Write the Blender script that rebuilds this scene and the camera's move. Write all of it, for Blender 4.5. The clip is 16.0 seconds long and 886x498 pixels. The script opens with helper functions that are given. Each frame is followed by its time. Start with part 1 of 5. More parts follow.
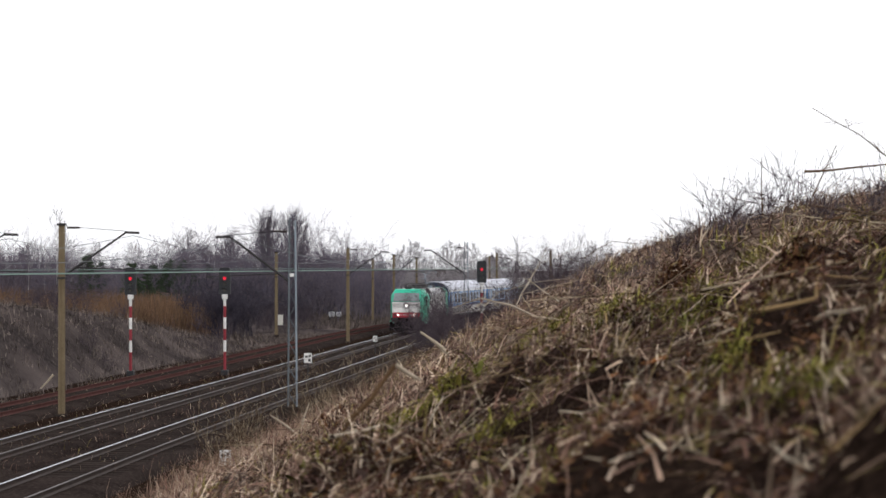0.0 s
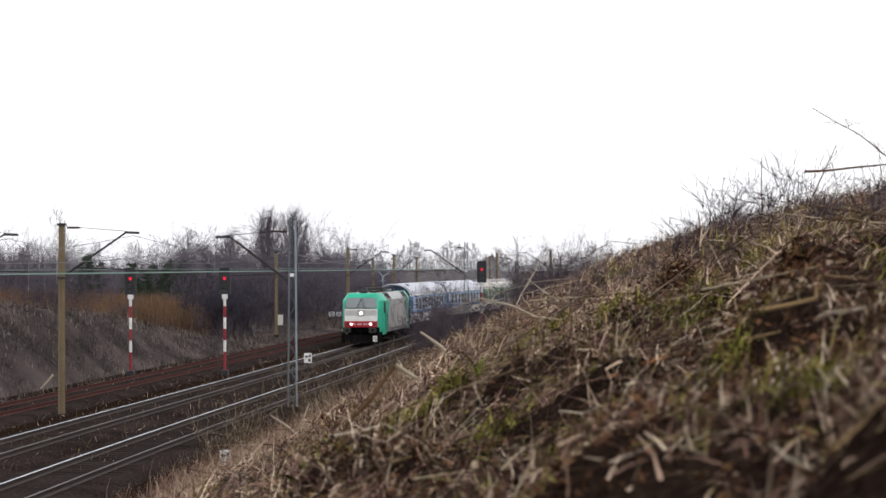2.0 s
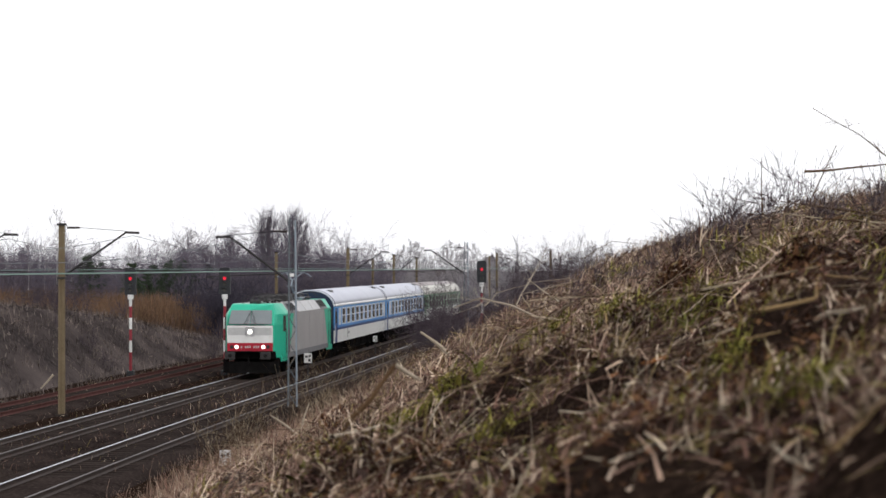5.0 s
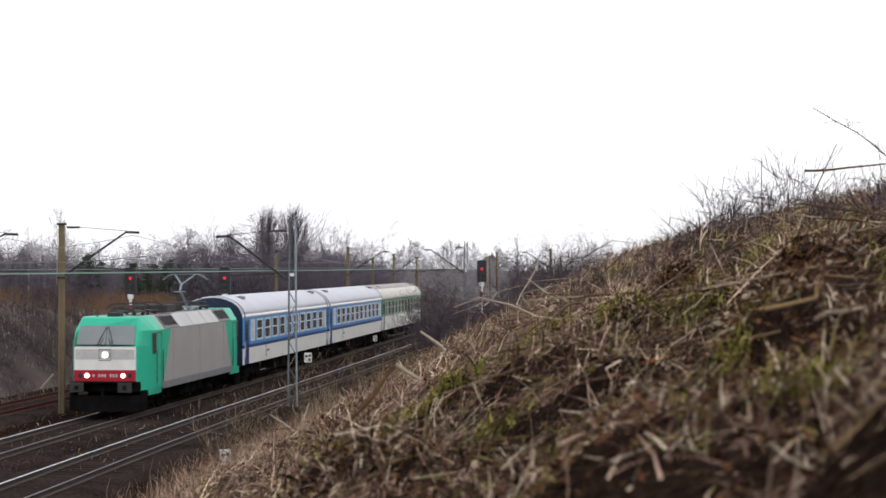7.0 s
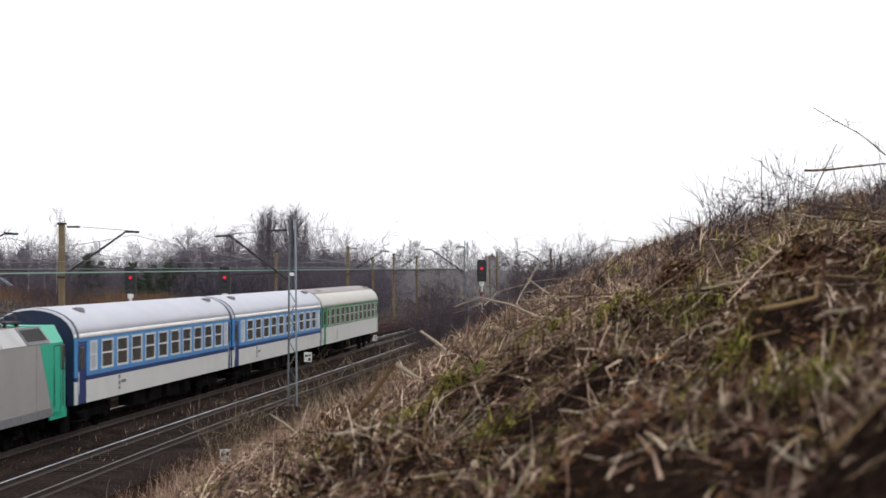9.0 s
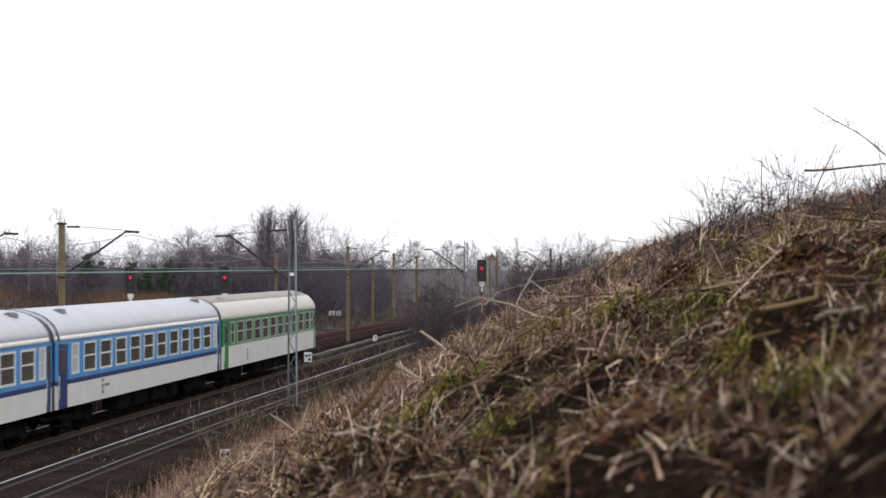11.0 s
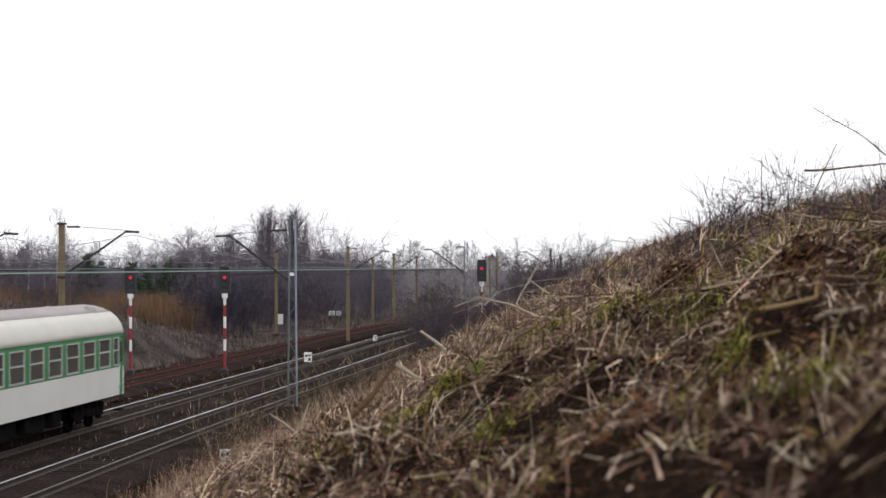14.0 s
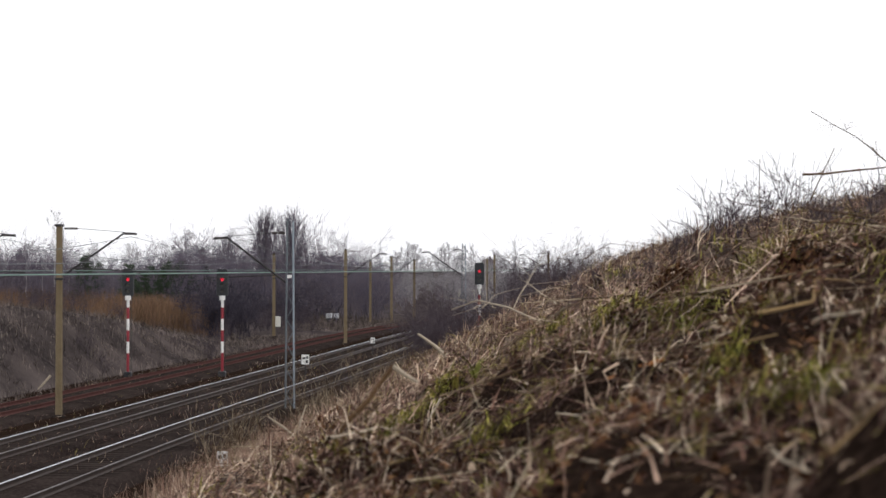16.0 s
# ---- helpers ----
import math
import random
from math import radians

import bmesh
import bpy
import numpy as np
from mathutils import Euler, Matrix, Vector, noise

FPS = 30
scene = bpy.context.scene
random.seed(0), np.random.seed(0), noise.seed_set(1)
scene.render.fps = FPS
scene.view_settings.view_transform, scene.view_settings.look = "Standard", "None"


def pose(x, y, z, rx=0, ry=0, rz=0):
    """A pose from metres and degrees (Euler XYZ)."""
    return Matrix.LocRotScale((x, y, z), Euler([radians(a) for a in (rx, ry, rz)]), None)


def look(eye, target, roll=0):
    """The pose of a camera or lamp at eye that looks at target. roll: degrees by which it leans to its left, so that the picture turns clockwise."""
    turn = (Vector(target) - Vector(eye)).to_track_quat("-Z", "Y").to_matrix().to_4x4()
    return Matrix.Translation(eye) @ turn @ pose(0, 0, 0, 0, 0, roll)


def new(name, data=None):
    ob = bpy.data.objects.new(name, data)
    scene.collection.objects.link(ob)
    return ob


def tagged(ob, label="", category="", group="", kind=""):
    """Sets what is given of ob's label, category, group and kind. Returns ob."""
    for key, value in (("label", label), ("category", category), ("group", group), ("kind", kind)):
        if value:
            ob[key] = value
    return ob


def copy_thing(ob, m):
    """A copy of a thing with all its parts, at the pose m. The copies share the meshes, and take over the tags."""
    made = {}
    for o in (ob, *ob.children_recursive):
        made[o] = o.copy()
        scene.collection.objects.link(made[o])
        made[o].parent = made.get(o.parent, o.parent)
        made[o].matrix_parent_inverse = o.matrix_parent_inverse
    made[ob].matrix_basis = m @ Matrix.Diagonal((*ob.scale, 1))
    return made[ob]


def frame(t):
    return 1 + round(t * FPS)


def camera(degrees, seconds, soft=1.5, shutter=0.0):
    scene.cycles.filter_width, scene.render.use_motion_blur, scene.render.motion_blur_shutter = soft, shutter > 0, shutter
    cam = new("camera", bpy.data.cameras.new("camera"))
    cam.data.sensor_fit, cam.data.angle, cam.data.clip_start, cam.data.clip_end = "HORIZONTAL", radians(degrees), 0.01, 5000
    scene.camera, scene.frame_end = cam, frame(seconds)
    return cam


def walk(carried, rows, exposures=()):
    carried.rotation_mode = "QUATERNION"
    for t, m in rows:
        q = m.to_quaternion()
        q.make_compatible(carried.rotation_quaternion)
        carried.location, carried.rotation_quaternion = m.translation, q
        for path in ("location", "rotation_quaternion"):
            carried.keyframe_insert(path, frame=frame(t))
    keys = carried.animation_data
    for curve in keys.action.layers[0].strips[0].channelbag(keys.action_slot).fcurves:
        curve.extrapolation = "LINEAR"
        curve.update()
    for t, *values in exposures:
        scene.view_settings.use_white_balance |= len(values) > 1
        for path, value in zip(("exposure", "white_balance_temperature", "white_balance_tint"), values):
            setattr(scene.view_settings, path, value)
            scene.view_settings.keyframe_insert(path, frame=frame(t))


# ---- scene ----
# ---------------- camera ----------------
EYE = (0.0, 0.0, 5.35)                      # on the bank, rail head of the train's track is z = 0
PITCH = 0.00835
cam = camera(24.47, 16.0, soft=1.6, shutter=0.4)
cam.data.dof.use_dof = True
cam.data.dof.focus_distance = 60.0
cam.data.dof.aperture_fstop = 11.0


def aim(t, yaw, pitch, roll):
    """A row of the camera's path: small turns in radians (right, up, clockwise) about its resting pose."""
    p = PITCH + pitch
    return (t, look(EYE, (math.sin(yaw) * 50, math.cos(yaw) * 50, EYE[2] + math.tan(p) * 50), math.degrees(-0.0015 + roll)))


# the tripod is knocked near the end: seconds, drop at the left, drop at the right, shift (thousandths of the picture's 3.6)
SHAKE = [(14.8, 0, 0, 0), (14.9, -3, 1, -1), (15.0, -3, 13, -3), (15.1, 5, 14, -4), (15.2, 6, 17, -4), (15.3, 7, 19, -4), (15.4, 9, 18, -5), (15.5, 12, 16, -6),
         (15.6, 9, 13, -5.5), (15.7, 7, 10, -5), (15.8, 5, 8, -4.5), (15.9, 4, 7.5, -4), (16.0, 3.3, 7, -4)]
walk(cam, [aim(0.0, 0, 0.00041, 0), aim(4.0, 0, 0.00041, 0), aim(6.5, 0, 0.0003, -0.0003), aim(7.5, 0, 0.0001, -0.0002),
           aim(8.5, 0, 0, 0), aim(11.5, 0, 0, 0), aim(14.3, 0, 0, 0)]
     + [aim(t, -dx / 3615, (a + 0.43 * (b - a)) / 3615, (b - a) / 1294) for t, a, b, dx in SHAKE])
# ---------------- light: a bright overcast sky ----------------
world = bpy.data.worlds.new("overcast_sky")
scene.world = world
world.use_nodes = True
wn, wl = world.node_tree.nodes, world.node_tree.links
sky = wn.new("ShaderNodeTexSky")
sky.sky_type = "NISHITA"
sky.sun_disc = False
sky.sun_elevation, sky.sun_rotation = radians(40), radians(150)
sky.dust_density = 5.0
grade = wn.new("ShaderNodeHueSaturation")
grade.inputs["Saturation"].default_value = 0.12
grade.inputs["Value"].default_value = 0.14
cloud = wn.new("ShaderNodeMixRGB")
cloud.inputs["Fac"].default_value = 0.85
cloud.inputs["Color2"].default_value = (1.0, 1.0, 1.03, 1)
wl.new(sky.outputs[0], grade.inputs["Color"])
wl.new(grade.outputs[0], cloud.inputs["Color1"])
wl.new(cloud.outputs[0], wn["Background"].inputs["Color"])
wn["Background"].inputs["Strength"].default_value = 1.3
sun_data = bpy.data.lights.new("sun", "SUN")
sun_data.energy, sun_data.angle, sun_data.color = 0.55, radians(25), (1.0, 0.96, 0.9)
sun = new("sun", sun_data)
sun.matrix_world = look((60, -60, 80), (0, 60, 0))
scene.view_settings.exposure = 0.0
# ---------------- materials ----------------
def surface(name, c1, c2, scale=3.0, rough=0.7, bump=0.2, metal=0.0, fine=40.0, c3=None, spread=0.5, vary=0.0):
    """A material of two colours mixed by coarse noise, a third by fine noise, with relief; vary: change from object to object."""
    m = bpy.data.materials.new(name)
    m.use_nodes = True
    n, l = m.node_tree.nodes, m.node_tree.links
    b = n["Principled BSDF"]
    co = n.new("ShaderNodeTexCoord")
    a = n.new("ShaderNodeTexNoise")
    a.inputs["Scale"].default_value, a.inputs["Detail"].default_value = scale, 6
    f = n.new("ShaderNodeTexNoise")
    f.inputs["Scale"].default_value, f.inputs["Detail"].default_value = fine, 4
    for k in (a, f):
        l.new(co.outputs["Object"], k.inputs["Vector"])
    r = n.new("ShaderNodeValToRGB")
    r.color_ramp.elements[0].position, r.color_ramp.elements[1].position = 0.5 - spread / 2, 0.5 + spread / 2
    r.color_ramp.elements[0].color, r.color_ramp.elements[1].color = (*c1, 1), (*c2, 1)
    l.new(a.outputs[0], r.inputs[0])
    mix = n.new("ShaderNodeMixRGB")
    g = n.new("ShaderNodeMapRange")
    g.inputs[1].default_value, g.inputs[2].default_value, g.inputs[4].default_value = 0.45, 0.75, 0.8
    l.new(f.outputs[0], g.inputs[0])
    l.new(g.outputs[0], mix.inputs[0])
    l.new(r.outputs[0], mix.inputs[1])
    mix.inputs[2].default_value = (*(c3 or [v * 0.7 for v in c2]), 1)
    out = mix.outputs[0]
    if vary:
        oi = n.new("ShaderNodeObjectInfo")
        hs = n.new("ShaderNodeHueSaturation")
        mr = n.new("ShaderNodeMapRange")
        mr.inputs[3].default_value, mr.inputs[4].default_value = 1 - vary, 1 + vary
        l.new(oi.outputs["Random"], mr.inputs[0])
        l.new(mr.outputs[0], hs.inputs["Value"])
        l.new(out, hs.inputs["Color"])
        out = hs.outputs[0]
    l.new(out, b.inputs["Base Color"])
    b.inputs["Roughness"].default_value, b.inputs["Metallic"].default_value = rough, metal
    b.inputs["Specular IOR Level"].default_value = 0.0 if rough >= 0.8 else 0.35
    if bump:
        bp = n.new("ShaderNodeBump")
        bp.inputs["Strength"].default_value, bp.inputs["Distance"].default_value = bump, 0.02
        l.new(f.outputs[0], bp.inputs["Height"])
        l.new(bp.outputs[0], b.inputs["Normal"])
    return m


def island(name, colours, rough=0.8, patch=25.0, low=0.5, high=1.5):
    """A material for joined blades and twigs: each piece takes its own colour from the ramp."""
    m = bpy.data.materials.new(name)
    m.use_nodes = True
    n, l = m.node_tree.nodes, m.node_tree.links
    g = n.new("ShaderNodeNewGeometry")
    r = n.new("ShaderNodeValToRGB")
    r.color_ramp.interpolation = "CONSTANT"
    e = r.color_ramp.elements
    while len(e) < len(colours):
        e.new(0.5)
    for i, c in enumerate(colours):
        e[i].position, e[i].color = i / len(colours), (*c, 1)
    co = n.new("ShaderNodeTexCoord")
    f = n.new("ShaderNodeTexNoise")
    f.inputs["Scale"].default_value, f.inputs["Detail"].default_value = patch, 3
    l.new(co.outputs["Object"], f.inputs["Vector"])
    h = n.new("ShaderNodeHueSaturation")
    mr = n.new("ShaderNodeMapRange")
    mr.inputs[1].default_value, mr.inputs[2].default_value = 0.3, 0.7
    mr.inputs[3].default_value, mr.inputs[4].default_value = low, high
    l.new(f.outputs[0], mr.inputs[0])
    l.new(mr.outputs[0], h.inputs["Value"])
    l.new(g.outputs["Random Per Island"], r.inputs[0])
    l.new(r.outputs[0], h.inputs["Color"])
    l.new(h.outputs[0], n["Principled BSDF"].inputs["Base Color"])
    n["Principled BSDF"].inputs["Roughness"].default_value = rough
    n["Principled BSDF"].inputs["Specular IOR Level"].default_value = 0.0
    return m


def glow(name, colour, strength):
    m = bpy.data.materials.new(name)
    m.use_nodes = True
    b = m.node_tree.nodes["Principled BSDF"]
    b.inputs["Base Color"].default_value = (*colour, 1)
    b.inputs["Emission Color"].default_value, b.inputs["Emission Strength"].default_value = (*colour, 1), strength
    return m


# dark soil, blackened further so its colour carries the shade in hollows
M_SOIL = surface("shade_dark_soil", (0.005, 0.0035, 0.003), (0.022, 0.014, 0.0105), 2.2, 0.95, 1.0, fine=55, c3=(0.045, 0.029, 0.021))
M_THATCH = surface("faded_turf", (0.03, 0.025, 0.025), (0.09, 0.073, 0.069), 0.25, 0.95, 0.8, fine=5, c3=(0.085, 0.07, 0.067), spread=0.25)
M_BANKTURF = surface("bank_turf", (0.03, 0.021, 0.018), (0.13, 0.094, 0.075), 1.1, 0.95, 0.9, fine=14, c3=(0.2, 0.152, 0.12), spread=0.3)
M_BALLAST = surface("ballast", (0.012, 0.009, 0.0085), (0.033, 0.025, 0.0225), 0.5, 0.95, 1.0, fine=11, c3=(0.06, 0.047, 0.042), spread=0.3)
M_RAIL = surface("rail_steel", (0.035, 0.025, 0.022), (0.06, 0.043, 0.037), 4, 0.75, 0.1, 0.1)
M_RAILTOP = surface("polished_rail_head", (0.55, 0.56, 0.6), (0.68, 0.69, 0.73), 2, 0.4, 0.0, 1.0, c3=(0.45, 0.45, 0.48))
M_RAILDULL = surface("dull_rail_head", (0.10, 0.085, 0.085), (0.17, 0.15, 0.15), 2, 0.6, 0.0, 0.6, c3=(0.12, 0.10, 0.10))
M_RUST = surface("rusty_rail", (0.075, 0.036, 0.034), (0.115, 0.058, 0.052), 4, 0.8, 0.2)
M_SLEEPER = surface("concrete_sleeper", (0.020, 0.016, 0.0145), (0.042, 0.034, 0.031), 2.5, 0.9, 0.4, vary=0.25)
M_CONCRETE = surface("mast_concrete", (0.15, 0.115, 0.07), (0.215, 0.17, 0.11), 1.5, 0.85, 0.3, c3=(0.11, 0.085, 0.06))
M_GALV = surface("galvanised_steel", (0.2, 0.24, 0.28), (0.3, 0.35, 0.4), 3, 0.5, 0.1, 0.4)
M_GALVDARK = surface("darker_galvanised_steel", (0.09, 0.105, 0.12), (0.15, 0.17, 0.19), 3, 0.6, 0.1, 0.3)
M_DARKSTEEL = surface("dark_steel", (0.018, 0.017, 0.018), (0.04, 0.037, 0.037), 5, 0.7, 0.1)
M_BLACK = surface("black_paint", (0.012, 0.013, 0.016), (0.03, 0.032, 0.036), 4, 0.5, 0.05)
M_REDPAINT = surface("red_paint", (0.2, 0.018, 0.03), (0.28, 0.03, 0.042), 4, 0.5, 0.05)
M_WHITE = surface("white_paint", (0.66, 0.66, 0.65), (0.8, 0.8, 0.79), 3, 0.5, 0.05, c3=(0.6, 0.59, 0.57))
M_WIRE = surface("copper_wire", (0.16, 0.27, 0.23), (0.24, 0.36, 0.31), 4, 0.7, 0.0)
M_WIREDARK = surface("weathered_wire", (0.10, 0.11, 0.12), (0.17, 0.18, 0.19), 4, 0.7, 0.0)
M_INSUL = surface("brown_insulator", (0.022, 0.015, 0.014), (0.04, 0.027, 0.025), 8, 0.3, 0.0)
M_REDLAMP = glow("red_signal_lens", (0.75, 0.015, 0.045), 0.6)
M_HEADLAMP = glow("headlight_glass", (1.0, 0.95, 0.88), 3.5)
M_BARK = surface("bark", (0.035, 0.03, 0.035), (0.075, 0.063, 0.07), 3, 0.9, 0.5)
M_BIRCH = surface("birch_bark", (0.4, 0.39, 0.38), (0.6, 0.59, 0.57), 2, 0.9, 0.3, c3=(0.1, 0.09, 0.09))
M_TWIG = island("bare_twigs", [(0.062, 0.05, 0.062), (0.085, 0.068, 0.076), (0.105, 0.086, 0.095), (0.052, 0.041, 0.05)])
M_TWIGDARK = island("dark_thicket_twigs", [(0.05, 0.046, 0.06), (0.072, 0.062, 0.078), (0.036, 0.033, 0.044)])
# woodland twigs carry painted haze: paler and bluer than the scrub nearby
M_TWIGWOOD = island("hazed_woodland_twigs", [(0.12, 0.11, 0.145), (0.155, 0.133, 0.16), (0.095, 0.087, 0.118), (0.18, 0.148, 0.165)])
# distance haze is mixed into these pale greys
M_TWIGHAZE = island("haze_pale_twigs", [(0.24, 0.225, 0.24), (0.3, 0.28, 0.29), (0.2, 0.19, 0.205)])
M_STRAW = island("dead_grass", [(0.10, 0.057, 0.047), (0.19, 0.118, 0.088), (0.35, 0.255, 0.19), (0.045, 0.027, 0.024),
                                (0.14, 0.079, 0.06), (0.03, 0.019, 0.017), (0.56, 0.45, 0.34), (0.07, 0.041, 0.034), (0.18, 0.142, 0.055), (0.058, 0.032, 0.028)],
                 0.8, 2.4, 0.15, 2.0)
M_MOUNDGRASS = island("faded_grass", [(0.10, 0.08, 0.074), (0.15, 0.122, 0.108), (0.055, 0.043, 0.04), (0.2, 0.165, 0.145), (0.035, 0.028, 0.027)], 0.8, 0.5, 0.45, 1.5)
M_DRYLEAF = island("dead_weed_leaf", [(0.06, 0.028, 0.017), (0.09, 0.045, 0.024), (0.035, 0.018, 0.012), (0.13, 0.07, 0.035)])
M_FARGRASS = island("tawny_reeds", [(0.15, 0.092, 0.055), (0.19, 0.118, 0.07), (0.10, 0.066, 0.05), (0.165, 0.10, 0.066)], 0.8, 0.25, 0.5, 1.4)
M_GREEN = island("green_leaf", [(0.15, 0.14, 0.028), (0.29, 0.27, 0.065), (0.08, 0.08, 0.022), (0.2, 0.16, 0.045)])
M_TOEGRASS = island("russet_straw", [(0.27, 0.165, 0.125), (0.36, 0.245, 0.185), (0.16, 0.092, 0.072), (0.46, 0.35, 0.27)])
M_LITTER = island("leaf_crumbs", [(0.085, 0.052, 0.038), (0.05, 0.03, 0.024), (0.15, 0.1, 0.07), (0.03, 0.02, 0.017), (0.11, 0.055, 0.035), (0.22, 0.165, 0.12)], 0.85, 3.0, 0.4, 1.7)
M_TWIGDRY = island("dry_twigs", [(0.1, 0.068, 0.044), (0.2, 0.15, 0.1), (0.05, 0.033, 0.023), (0.34, 0.28, 0.2), (0.07, 0.044, 0.028)])
M_EVERGREEN = island("pine_needles", [(0.04, 0.06, 0.036), (0.055, 0.078, 0.045), (0.045, 0.056, 0.042)])
M_LOCOGREEN = surface("green_loco_paint", (0.018, 0.41, 0.26), (0.024, 0.47, 0.305), 1.2, 0.4, 0.02, c3=(0.022, 0.37, 0.24))
M_LOCOGREY = surface("silver_loco_paint", (0.31, 0.295, 0.29), (0.38, 0.365, 0.36), 0.8, 0.45, 0.03, c3=(0.26, 0.245, 0.24))
M_ROOFGREY = surface("grey_roof_panel", (0.42, 0.42, 0.43), (0.52, 0.52, 0.53), 1.2, 0.6, 0.05, c3=(0.36, 0.35, 0.35))
M_ROOFDARK = surface("dirty_roof_panel", (0.14, 0.14, 0.15), (0.22, 0.22, 0.23), 2, 0.7, 0.1)
M_LOCORED = surface("red_loco_paint", (0.33, 0.005, 0.02), (0.4, 0.01, 0.03), 2, 0.4, 0.02)
M_BLUE = surface("blue_coach_paint", (0.06, 0.24, 0.54), (0.075, 0.29, 0.62), 1, 0.4, 0.02, c3=(0.06, 0.23, 0.5))
M_NAVY = surface("navy_coach_paint", (0.012, 0.03, 0.13), (0.018, 0.04, 0.17), 1, 0.4, 0.02)
M_MIDNIGHT = surface("midnight_blue_paint", (0.007, 0.013, 0.04), (0.011, 0.02, 0.058), 1, 0.45, 0.02)
M_LAMPPANEL = surface("grimy_lamp_panel", (0.4, 0.4, 0.4), (0.54, 0.54, 0.53), 5, 0.5, 0.05, c3=(0.3, 0.3, 0.3))
M_CREAM = surface("white_coach_paint", (0.62, 0.625, 0.61), (0.72, 0.725, 0.71), 0.7, 0.45, 0.02, c3=(0.54, 0.535, 0.51))
M_SILVERROOF = surface("pale_blue_grey_roof", (0.47, 0.485, 0.55), (0.55, 0.565, 0.63), 0.8, 0.55, 0.03, c3=(0.42, 0.43, 0.49))
M_COACHGREEN = surface("green_coach_paint", (0.03, 0.17, 0.06), (0.04, 0.215, 0.08), 1, 0.45, 0.02, c3=(0.03, 0.15, 0.06))
M_OLDROOF = surface("sooty_roof", (0.30, 0.27, 0.27), (0.38, 0.345, 0.345), 0.7, 0.7, 0.05, c3=(0.26, 0.23, 0.23))
M_ROOFCREAM = surface("cream_roof_edge", (0.52, 0.51, 0.47), (0.6, 0.59, 0.55), 0.8, 0.6, 0.03, c3=(0.46, 0.44, 0.4))
# black running gear; the deep shade below the vehicles is in this colour
M_UNDER = surface("shade_black_underframe", (0.005, 0.005, 0.005), (0.014, 0.013, 0.013), 3, 0.85, 0.2)
M_FRAMEDULL = surface("tarnished_window_frame", (0.36, 0.4, 0.36), (0.46, 0.5, 0.46), 4, 0.5, 0.0, 0.1)
M_FRAME = surface("aluminium_window_frame", (0.62, 0.64, 0.66), (0.74, 0.76, 0.78), 4, 0.45, 0.0, 0.1)
M_GLASS = surface("dark_window_glass", (0.055, 0.054, 0.05), (0.085, 0.082, 0.075), 2, 0.12, 0.0, c3=(0.06, 0.058, 0.053))
M_FROST = surface("frosted_window_glass", (0.42, 0.45, 0.48), (0.52, 0.55, 0.58), 2, 0.3, 0.0)
M_WINDSHIELD = surface("windscreen_glass", (0.15, 0.175, 0.185), (0.22, 0.245, 0.255), 1, 0.08, 0.0)
M_PLASTER = surface("cream_plaster", (0.58, 0.54, 0.42), (0.68, 0.64, 0.5), 0.6, 0.9, 0.1)
M_TILE = surface("dark_roof_tiles", (0.09, 0.075, 0.085), (0.13, 0.11, 0.12), 1.5, 0.8, 0.3)
M_BARREL = surface("white_panel", (0.5, 0.52, 0.55), (0.62, 0.63, 0.66), 1, 0.6, 0.05)
# ---------------- mesh helpers ----------------
def part(name, bm, material, parent=None, label=""):
    """Links a bmesh as one mesh object, under a thing or a part."""
    me = bpy.data.meshes.new(name)
    bm.to_mesh(me)
    bm.free()
    me.materials.append(material)
    ob = new(name, me)
    ob.parent = parent
    return tagged(ob, label)


def joined(name, verts, faces, material, parent=None):
    me = bpy.data.meshes.new(name)
    me.from_pydata(verts, [], faces)
    me.materials.append(material)
    ob = new(name, me)
    ob.parent = parent
    return ob


def empty(name, m, label, category, group=""):
    ob = new(name)
    ob.empty_display_size = 0.3
    ob.matrix_basis = m
    return tagged(ob, label, category, group)


def box(bm, x, y, z, sx, sy, sz, bevel=0.0):
    """A box with its centre at x, y, z."""
    g = bmesh.ops.create_cube(bm, size=1, matrix=Matrix.Translation((x, y, z)) @ Matrix.Diagonal((sx, sy, sz, 1)))
    if bevel:
        es = list({e for v in g["verts"] for e in v.link_edges})
        bmesh.ops.bevel(bm, geom=es, offset=bevel, segments=2, affect="EDGES", profile=0.5)
    return bm


def rod(bm, a, b, r0, r1=None, n=8):
    """A tapered round bar from a to b."""
    a, b = Vector(a), Vector(b)
    d = b - a
    m = Matrix.Translation((a + b) / 2) @ d.to_track_quat("Z", "Y").to_matrix().to_4x4()
    bmesh.ops.create_cone(bm, cap_ends=True, segments=n, radius1=r0, radius2=r0 if r1 is None else r1, depth=d.length, matrix=m)
    return bm


def tube(bm, points, r, n=5):
    """A round bar bent along points, in one skin."""
    pts = [Vector(p) for p in points]
    rings = []
    for i, p in enumerate(pts):
        d = (pts[min(i + 1, len(pts) - 1)] - pts[max(i - 1, 0)]).normalized()
        u = d.cross(Vector((0, 0, 1)) if abs(d.z) < 0.9 else Vector((1, 0, 0))).normalized()
        v = d.cross(u)
        rings.append([p + r * (u * math.cos(k * 2 * math.pi / n) + v * math.sin(k * 2 * math.pi / n)) for k in range(n)])
    return loft(bm, rings)


